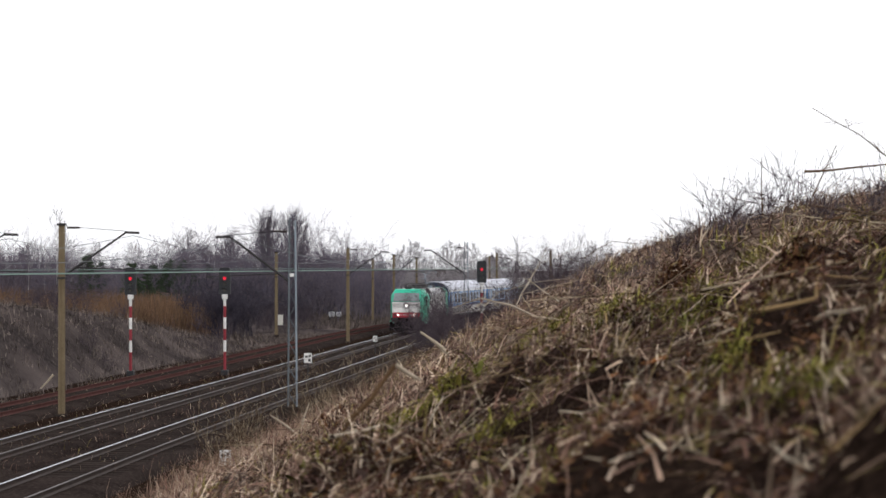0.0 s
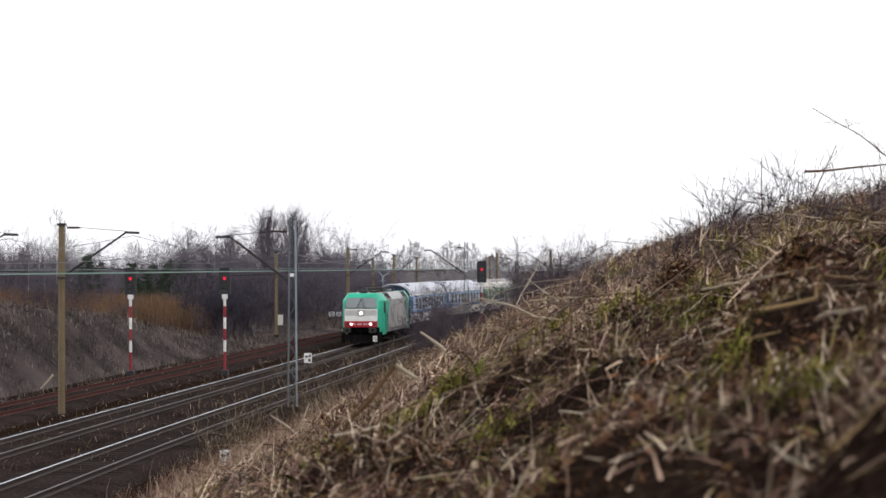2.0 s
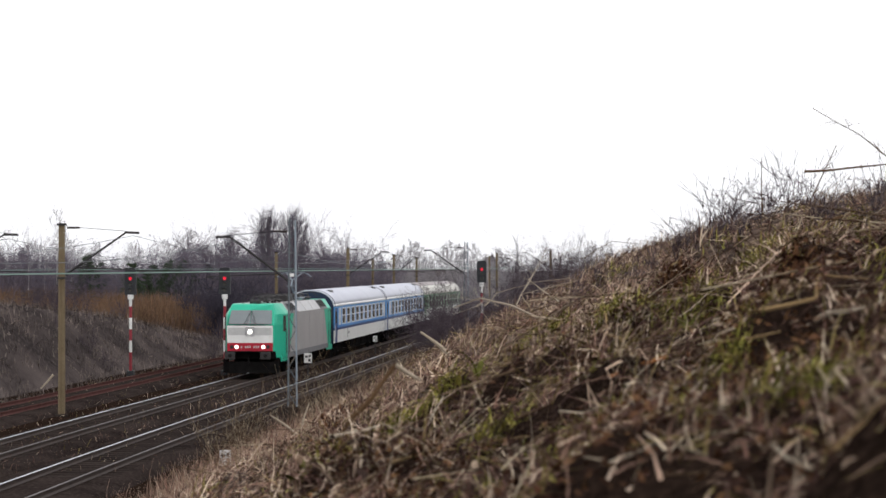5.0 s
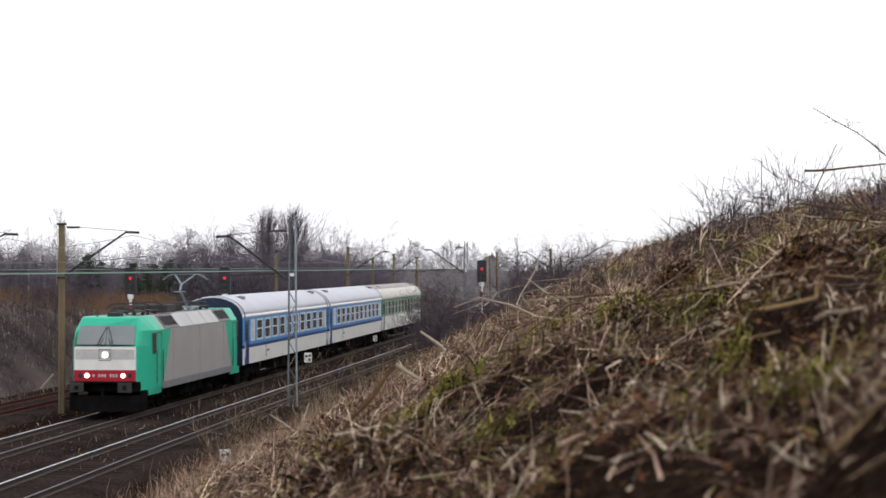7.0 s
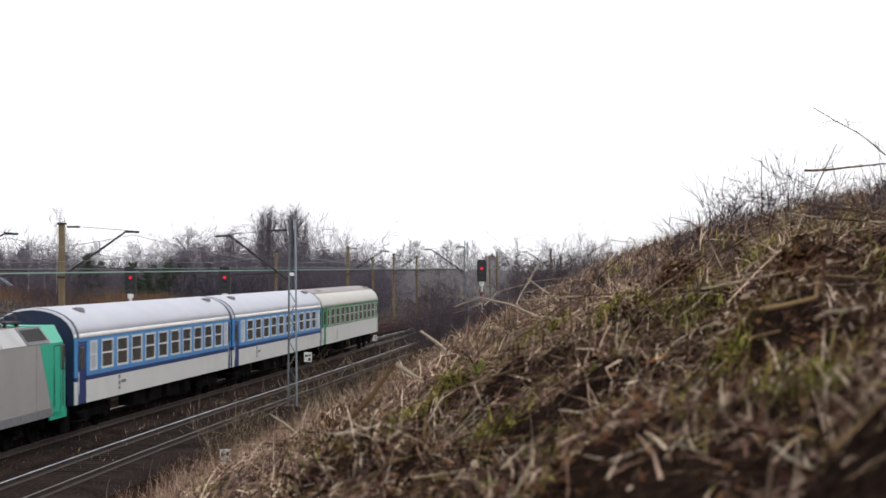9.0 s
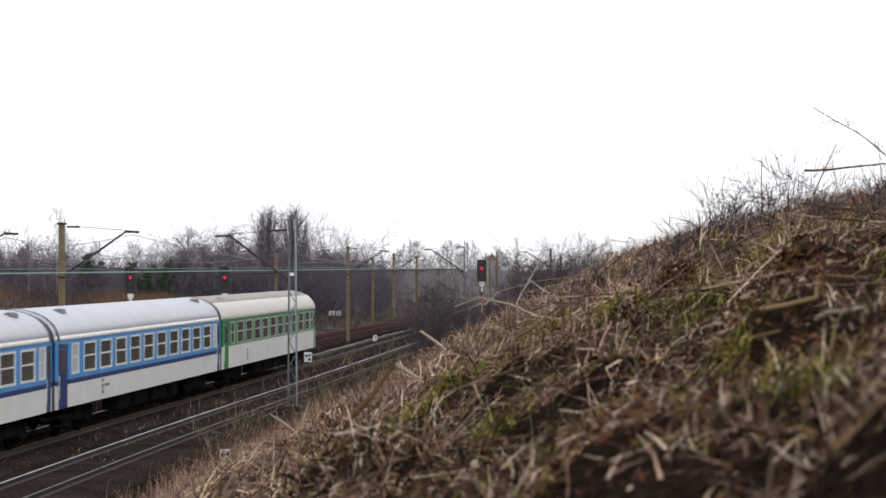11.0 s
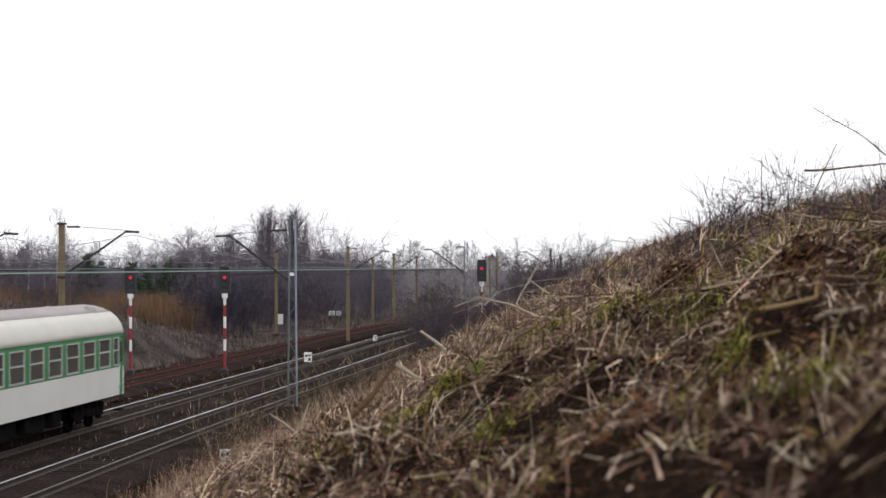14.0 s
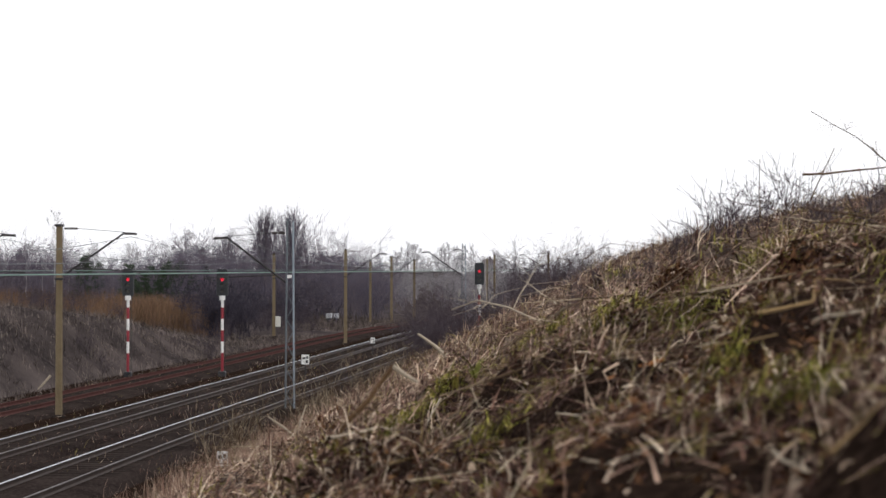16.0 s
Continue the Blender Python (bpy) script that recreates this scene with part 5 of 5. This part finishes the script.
    for y0, y1, half, n, size in ((2.6, 6.0, 1.2, 26, 0.07), (6.0, 11.0, 2.2, 60, 0.13), (11.0, 24.0, 4.5, 150, 0.2)):
        for _ in range(n):
            c = np.array([RNG.uniform(-half, half * 1.2), RNG.uniform(y0, y1)])
            m = 55 if y0 < 10 else 40
            parts_t.append(blades(c + RNG.normal(0, size * 0.3, (m, 2)), (size * 0.7, size * 1.9), (0.0025, 0.006 + size * 0.02), (0.4, 0.4), RNG.uniform(-1.5, 3.0), 1.1, 0.9, 3, RNG, size * 0.3))
            if RNG.uniform() < 0.16:
                c = np.array([RNG.uniform(-half, half * 1.2), RNG.uniform(y0, y1)])
                parts_w.append(blades(c + RNG.normal(0, size * 0.45, (90, 2)), (size * 0.1, size * 0.3), (size * 0.05, size * 0.13), (0.3, 0.6), 0.0, 3.0, 0.8, 2, RNG, size * 1.1))
    v, q = merge(parts_t)
    tagged(mesh_np("tussocks", v, q, M_STRAW), "tangled tussocks of dead grass on the bank", "dead grass", kind="stuff")
    v, q = merge(parts_w)
    tagged(mesh_np("dead_weeds", v, q, M_DRYLEAF), "clumps of dark red-brown withered weeds", "dead weeds", kind="stuff")


build_grass()


def lying_twigs(n, x0, x1, y0, y1, ln, r, rng, rise=0.12):
    xy = np.column_stack([rng.uniform(x0, x1, n), rng.uniform(y0, y1, n)])
    seg = []
    for x, y in xy:
        a = rng.normal(0.6, 1.5)
        k = rng.uniform(*ln)
        p = np.array([x, y, height(x, y) + rng.uniform(0.0, 0.04)])
        rr = rng.uniform(*r)
        e = rng.normal(0.05, rise)
        hug = rng.uniform(0.0, 0.45)
        for i in range(3):
            d = np.array([math.cos(a), math.sin(a), math.sin(e) + hug * math.cos(a)]) * k / 3
            seg.append((*p, rr * (1 - i * 0.25), *(p + d), rr * (0.75 - i * 0.25)))
            p = p + d
            a += rng.normal(0, 0.15)
    return seg


seg = lying_twigs(200, -1.1, 1.1, 1.0, 4.2, (0.08, 0.3), (0.001, 0.003), RNG, 0.3) + lying_twigs(600, -2.4, 2.8, 4.0, 10.5, (0.15, 0.6), (0.0015, 0.005), RNG, 0.3) \
    + lying_twigs(1900, -5.0, 7.0, 9.0, 26.0, (0.25, 1.0), (0.002, 0.007), RNG, 0.2) + lying_twigs(900, -6, 14.0, 26.0, 70.0, (0.5, 1.5), (0.005, 0.012), RNG, 0.15)
v, q = prisms(seg)
tagged(mesh_np("cut_brushwood", v, q, M_TWIGDRY), "cut dry twigs and stalks strewn over the bank", "brushwood", kind="stuff")


def leaf_litter(n, x0, x1, y0, y1, size, mat, name, label, category, clump):
    xy = clear(patch(n, x0, x1, y0, y1, clump))
    v, q = blades(xy, (size * 0.6, size * 1.5), (size * 0.4, size * 0.9), (0.2, 0.5), 0.0, 3.0, 0.8, 2, RNG, 0.05)
    tagged(mesh_np(name, v, q, mat), label, category, kind="stuff")


leaf_litter(9000, -0.8, 1.0, 2.0, 4.6, 0.016, M_DRYLEAF, "leaf_litter", "dark crumpled dead leaves on the near bank", "dead leaves", 3.0)
leaf_litter(26000, -2.4, 2.8, 3.4, 14.0, 0.026, M_LITTER, "leaf_litter", "crumpled brown dead leaves on the bank", "dead leaves", 2.5)


def moss_clumps():
    """Low cushions of yellow-green moss and young grass."""
    rows = []
    for y0, y1, n, size in ((2.2, 4.2, 34, 0.022), (4.2, 10.0, 110, 0.035), (10.0, 22.0, 120, 0.07)):
        for _ in range(n):
            y = RNG.uniform(y0, y1)
            c = np.array([RNG.uniform(-0.2, 0.24) * y, y])
            rows.append(blades(c + RNG.normal(0, size, (45, 2)), (size * 0.5, size * 1.6), (size * 0.05, size * 0.16), (0.7, 0.5), 0.0, 3.0, 0.7, 2, RNG, 0.03))
    for px, py, size in ((80, 165, 0.05), (150, 128, 0.06), (230, 105, 0.07), (330, 88, 0.07), (420, 72, 0.06), (440, 105, 0.05), (500, 180, 0.03), (645, 215, 0.035), (-90, 290, 0.05), (-20, 250, 0.05),
                         (250, 300, 0.03), (80, 330, 0.03), (740, -80, 0.09), (640, -45, 0.08), (560, 5, 0.08)):
        p = on_bank(px, py)
        for _ in range(3):
            c = np.array([p.x, p.y]) + RNG.normal(0, size, 2)
            rows.append(blades(c + RNG.normal(0, size * 0.8, (95, 2)), (size * 0.5, size * 1.5), (size * 0.05, size * 0.13), (0.7, 0.5), 0.0, 3.0, 0.7, 2, RNG, 0.03))
    v, q = merge(rows)
    tagged(mesh_np("moss_tufts", v, q, M_GREEN), "scattered yellow-green moss and grass tufts", "moss", kind="stuff")


moss_clumps()


def weed_heap(px, py, n, r, size, mat, label):
    """A heap of withered leaves and stalks on the bank."""
    p = on_bank(px, py)
    c = RNG.normal(0, 1, (n, 3))
    c *= (RNG.uniform(0.2, 1, n) ** 0.5 / np.linalg.norm(c, axis=1))[:, None] * np.array(r)
    v, q = blades(np.column_stack([c[:, 0] + p.x, c[:, 1] + p.y]), (size * 0.6, size * 1.8), (size * 0.25, size * 0.6), (0.2, 0.8), 0.0, 3.0, 0.9, 2, RNG, 0.02)
    up = np.repeat(np.abs(c[:, 2]), len(v) // n)
    v[:, 2] += up
    tagged(mesh_np("weed_heap", v, q, mat), label, "dead weeds", kind="stuff")


weed_heap(415, 55, 700, (0.13, 0.15, 0.16), 0.03, M_DRYLEAF, "heap of dark red-brown withered weeds")
weed_heap(320, 118, 500, (0.12, 0.15, 0.09), 0.025, M_LITTER, "heap of brown withered leaves")
weed_heap(620, 25, 600, (0.25, 0.2, 0.06), 0.03, M_DRYLEAF, "low heap of red-brown withered weeds")
weed_heap(-300, 345, 500, (0.2, 0.25, 0.12), 0.03, M_LITTER, "heap of pale withered grass")
WEED = [shrub_rows(s, 0.55, 6, 0.3, 0.8, 0.0022, 2) for s in (41, 42, 43)]
scatter("skyline_weeds", WEED, [(1.9 + 0.085 * i + RNG.normal(0, 0.06), 15.9 + RNG.normal(0, 0.35), RNG.uniform(0.3, 0.8), i) for i in range(9)]
        + [(2.45 + 0.12 * i, 13.2 + RNG.normal(0, 0.4), RNG.uniform(0.4, 0.8), i * 2.1) for i in range(8)]
        + [(1.1 + 0.2 * i, 16.5 + RNG.normal(0, 0.4), RNG.uniform(0.25, 0.45), i * 1.3) for i in range(5)],
        M_TWIG, "bare weed stems standing on the bank's skyline", "weeds")


TOE = [shrub_rows(s, 1.5, 5, 0.35, 0.7, 0.0045, 2) for s in (51, 52, 53)]
scatter("trackside_weeds", TOE, [(*along(RNG.uniform(-16, 48), RNG.uniform(6.4, 8.6)).xy, RNG.uniform(0.5, 1.15), RNG.uniform(0, 6)) for _ in range(70)],
        M_TWIGDRY, "thin brown leafless weeds along the trackside", "weeds")


# --- single sticks and branches that lie on or stick out of the bank ---
def stick(points, r, material, label, category="stick", twigs=0, seed=1):
    """A bent tapered stick with a few side twigs; points are its bends."""
    t = tagged(new("fallen_stick"), label, category, "fallen sticks")
    rng = np.random.default_rng(seed)
    pts = [np.array(p, float) for p in points]
    n = len(pts) - 1
    bends = [pts[0]]
    for i in range(n):
        bends += [(pts[i] + pts[i + 1]) / 2 + rng.normal(0, 0.02, 3) * np.linalg.norm(pts[i + 1] - pts[i]), pts[i + 1]]
    rings = []
    for i, p in enumerate(bends):
        d = Vector(bends[min(i + 1, 2 * n)] - bends[max(i - 1, 0)]).normalized()
        u = d.cross(Vector((0, 0, 1)) if abs(d.z) < 0.9 else Vector((1, 0, 0))).normalized()
        w = d.cross(u)
        k = r * (1 - 0.25 * i / n)
        rings.append([Vector(p) + k * (u * math.cos(a * math.pi / 3) + w * math.sin(a * math.pi / 3)) for a in range(6)])
    part("stem", loft(B(), rings), material, t)
    for _ in range(twigs):
        i = rng.integers(0, n)
        p = pts[i] + (pts[i + 1] - pts[i]) * rng.uniform(0.1, 0.9)
        d = (pts[i + 1] - pts[i]) / np.linalg.norm(pts[i + 1] - pts[i]) + rng.normal(0, 0.6, 3)
        rows = []
        branch(rows, rng, p, d / np.linalg.norm(d), np.linalg.norm(pts[-1] - pts[0]) * rng.uniform(0.08, 0.2), r * 0.5, 1, 0.02, 0.6, 0.6, r * 0.18)
        v, q = prisms(rows)
        mesh_np("side_twig", v, q, material, t)
    return t


def seen(px, py, d):
    """A place d metres ahead by its bearing, in thousandths of 3.615 right of and below the level line of sight."""
    return (px / 3615 * d, d, EYE[2] - py / 3615 * d)


M_STICKDARK = surface("brown_stalk", (0.07, 0.042, 0.024), (0.13, 0.08, 0.045), 6, 0.8, 0.2, fine=60)
M_STICKPALE = surface("weathered_stick", (0.3, 0.25, 0.19), (0.42, 0.36, 0.28), 6, 0.8, 0.2, fine=60)
M_STICKTAN = surface("tan_stalk", (0.2, 0.13, 0.065), (0.3, 0.21, 0.11), 6, 0.8, 0.2, fine=60)
M_STICKRED = surface("orange_brown_stalk", (0.22, 0.09, 0.035), (0.3, 0.13, 0.05), 6, 0.8, 0.2, fine=60)
def laid(rows, r, material, label, lift=0.03, **kw):
    """A stick laid on the bank through the given bearings."""
    stick([tuple(on_bank(px, py, lift)) for px, py in rows], r, material, label, **kw)


foot = on_bank(-165, 335)
stick([tuple(foot), seen(-184, 300, foot.y), seen(-130, 236, foot.y), seen(-84, 172, foot.y)], 0.011, M_STICKDARK, "thick brown dead stalk leaning out of the bank", seed=2)
stick([seen(-84, 172, foot.y), seen(-40, 200, foot.y)], 0.007, M_STICKPALE, "pale broken tip of a dead stalk", seed=21)
laid([(204, 255), (320, 235), (428, 208)], 0.0028, M_STICKPALE, "pale grey dead stalk lying on the bank", twigs=1, seed=22)
laid([(296, 345), (366, 318), (464, 195)], 0.002, M_STICKPALE, "pale thin twig lying on the bank", twigs=1, seed=23)
laid([(410, 56), (478, 60)], 0.006, M_STICKPALE, "short pale stick on withered weeds", seed=24)
laid([(560, 78), (660, 56), (752, 22)], 0.005, M_STICKTAN, "tan stalk lying up the bank", seed=25)
laid([(660, 95), (720, 78), (775, 48)], 0.005, M_STICKPALE, "pale flattened stalk on the bank", seed=26)
laid([(465, 140), (540, 128), (596, 115)], 0.003, M_STICKTAN, "tan stalk lying on matted grass", seed=27)
laid([(690, 325), (740, 280), (782, 235)], 0.0022, M_STICKTAN, "tan stem lying on the near bank", seed=28)
laid([(585, 318), (650, 358)], 0.0022, M_STICKPALE, "pale broken stem on the near bank", seed=29)
laid([(486, 2), (590, -30), (640, -58), (780, -104)], 0.010, M_STICKDARK, "long dark branch lying up the bank", twigs=3, seed=30)
laid([(-90, 345), (60, 318), (150, 300)], 0.003, M_STICKTAN, "tan stalk lying on the near bank", seed=31)
laid([(-200, 300), (-110, 280), (0, 228)], 0.005, M_STICKPALE, "arching pale stalk on the bank", lift=0.05, seed=32)
laid([(250, 92), (290, 120), (335, 158)], 0.004, M_STICKTAN, "thin tan stem across the heaps", lift=0.05, seed=33)
stick([seen(12, 156, 30), seen(-40, 115, 30)], 0.036, M_STICKPALE, "pale broken branch end sticking out of the bank", seed=3)
stick([seen(-255, 298, 45), seen(-305, 262, 45)], 0.035, M_STICKPALE, "pale forked branch at the foot of the bank", twigs=2, seed=4)
stick([seen(-256, 300, 45), seen(-237, 240, 45)], 0.03, M_STICKPALE, "pale upright branch at the foot of the bank", twigs=2, seed=5)
stick([seen(230, 62, 16), seen(120, 68, 19), seen(20, 72, 22)], 0.012, M_STICKPALE, "long grey-brown cut branch jutting from the bank", twigs=4, seed=6)
stick([seen(205, 62, 16), seen(150, 22, 16.5)], 0.006, M_STICKPALE, "thin pale cut branch jutting from the bank", twigs=2, seed=7)
stick([seen(640, -168, 13), seen(720, -174, 13), seen(800, -182, 13)], 0.009, M_STICKDARK, "grey pole lying across weeds on the skyline", twigs=3, seed=8)
stick([seen(655, -125, 13), seen(697, -215, 13)], 0.005, M_STICKDARK, "upright dead stalk on the skyline", twigs=2, seed=9)
stick([seen(566, -90, 15.5), seen(565, -195, 15.5)], 0.005, M_STICKDARK, "upright dead stalk on the skyline", twigs=1, seed=10)
stick([seen(790, -190, 12), seen(735, -235, 12), seen(655, -280, 12)], 0.004, M_STICKDARK, "arching bare bramble stem on the skyline", twigs=12, seed=11)
stick([seen(395, 160, 4.8), seen(296, 194, 4.75)], 0.006, M_STICKRED, "orange-brown stalk lying in matted grass", seed=12)
stick([seen(466, 200, 3.75), seen(420, 255, 3.4), seen(366, 318, 2.9)], 0.0025, M_STICKPALE, "pale grey twig lying on matted grass", twigs=2, seed=13)
stick([seen(440, 95, 9), seen(600, -10, 10.5), seen(700, -40, 11)], 0.010, M_STICKPALE, "pale stalk lying up the bank", twigs=2, seed=14)
stick([seen(130, 195, 6), seen(300, 150, 6.6)], 0.006, M_STICKDARK, "thin dead stalk lying in the grass", twigs=2, seed=15)
stick([seen(250, -15, 22), seen(300, -45, 22), seen(350, -40, 22)], 0.005, M_STICKDARK, "arching bare twig on the skyline", twigs=3, seed=16)
stick([seen(-690, 190, 76), seen(-712, 214, 76)], 0.05, M_STICKPALE, "pale broken board leaning on a mast foot", seed=17)


def build_house(px, d, w, wall_top, roof_top, label):
    x, y = at_view(px, d)
    h = empty("house", Matrix.Translation((x, y, height(x, y) - 0.2)), label, "house", "houses far off")
    part("wall", box(B(), 0, 0, wall_top / 2, w, 5.0, wall_top), M_PLASTER, h, "cream plaster walls")
    e = w / 2 + 0.4
    roof = loft(B(), [[(-e, -2.9, wall_top), (-e, 2.9, wall_top), (-e * 0.45, 0, roof_top)], [(e, -2.9, wall_top), (e, 2.9, wall_top), (e * 0.45, 0, roof_top)]])
    rf = part("roof", roof, M_TILE, h, "dark brown tiled roof")
    part("chimney", box(B(), 0.4, 0.3, roof_top, 0.4, 0.4, 0.9), M_TILE, rf)
    for dx in (-0.28, 0.22):
        win = part("window", box(B(), dx * w, -2.52, wall_top * 0.55, 0.8, 0.08, 1.0), M_WHITE, h)
        part("pane", box(B(), dx * w, -2.57, wall_top * 0.55, 0.64, 0.04, 0.84), M_GLASS, win)


build_house(23, 370, 3.2, 4.6, 7.4, "small house with a dark tiled roof far off")
build_house(15, 340, 4.6, 2.6, 3.1, "low cream outbuilding beside the line far off")


# unidentified white shapes far off; the trailer form is made up
def white_trailer(px, d, w, label):
    x, y = at_view(px, d)
    t = empty("trailer", Matrix.Translation((x, y, height(x, y))), label, "trailer", "white trailers")
    part("box_body", box(B(), 0, 0, 0.62, w, 1.1, 0.5, 0.06), M_BARREL, t, "white box body")
    part("chassis", box(B(), 0, 0, 0.33, w * 0.96, 1.0, 0.08), M_BLACK, t)
    for q in (-0.3, 0.3):
        part("wheel", rod(B(), (q * w, -0.58, 0.16), (q * w, -0.44, 0.16), 0.2, 0.2, 14), M_BLACK, t)
    return t


white_trailer(-54.5, 214, 0.6, "small white shape built as a trailer before the dark wood")
white_trailer(-51.0, 215, 0.5, "small white shape built as a trailer before the dark wood")


def tuft(px, py, d, n, size, label):
    """A few broad yellow-green blades in one tuft."""
    x, y, z = seen(px, py, d)
    t = empty("grass_tuft", Matrix.Translation((x, y, z)), label, "grass tuft", "green tufts")
    rng = np.random.default_rng(int(abs(px)) + 3)
    for k in range(n):
        a = rng.uniform(0, 6.28)
        pts = [np.array([0, 0, -0.04])]
        e = rng.uniform(0.6, 1.3)
        for _ in range(4):
            pts.append(pts[-1] + size / 4 * np.array([math.cos(a) * math.cos(e), math.sin(a) * math.cos(e), math.sin(e)]))
            e -= 0.35
        vs, qs = [], []
        for i, p in enumerate(pts):
            w = size * 0.06 * (1 - (i / 4) ** 2 * 0.9)
            sd = np.array([-math.sin(a), math.cos(a), 0.3]) * w
            vs += [p - sd, p + sd]
        qs = [(2 * i, 2 * i + 1, 2 * i + 3, 2 * i + 2) for i in range(4)]
        mesh_np("blade", np.array(vs), np.array(qs), M_GREEN, t)
    return t


tuft(60, 172, 7.0, 4, 0.14, "yellow-green grass tuft on the dead grass")
tuft(430, 95, 6.5, 6, 0.12, "green grass tuft among dead stalks")
tuft(640, 215, 4.0, 7, 0.08, "mossy green tuft in matted grass")
tuft(-250, 370, 5.5, 4, 0.16, "pale green grass blades at the bank's edge")
tuft(735, -60, 9.0, 5, 0.1, "green grass tuft among dead stalks")
tuft(-110, 300, 6.0, 5, 0.12, "yellow-green grass tuft on the dead grass")
# ---------------- motion ----------------
def train_front(t):
    """Where the leading coach's front end stands along the line, by time."""
    return float(np.interp(t, (-5, 0, 3.5, 7.0, 9.0, 12.5, 14.5, 30), (180.1, 113.7, 67.4, 20.96, -5.81, -52.5, -79.6, -289.6)))


def motions():
    n = 33
    for ob, offset, length, pivot in CONSIST:
        rows = []
        for i in range(n):
            t = i * 0.5
            s = train_front(t) + offset + length / 2
            a, b = along(s - pivot / 2), along(s + pivot / 2)
            d = a - b
            rows.append((t, Matrix.Translation((a + b) / 2) @ pose(0, 0, 0, 0, 0, math.degrees(math.atan2(d.y, d.x)))))
        walk(ob, rows)
    for wheelset, radius in WHEELSETS:
        base = wheelset.matrix_basis.copy()
        rows = []
        for i in range(481):
            t = i / 30
            rows.append((t, base @ pose(0, 0, 0, 0, math.degrees((train_front(0) - train_front(t)) / radius), 0)))
        walk(wheelset, rows)


motions()
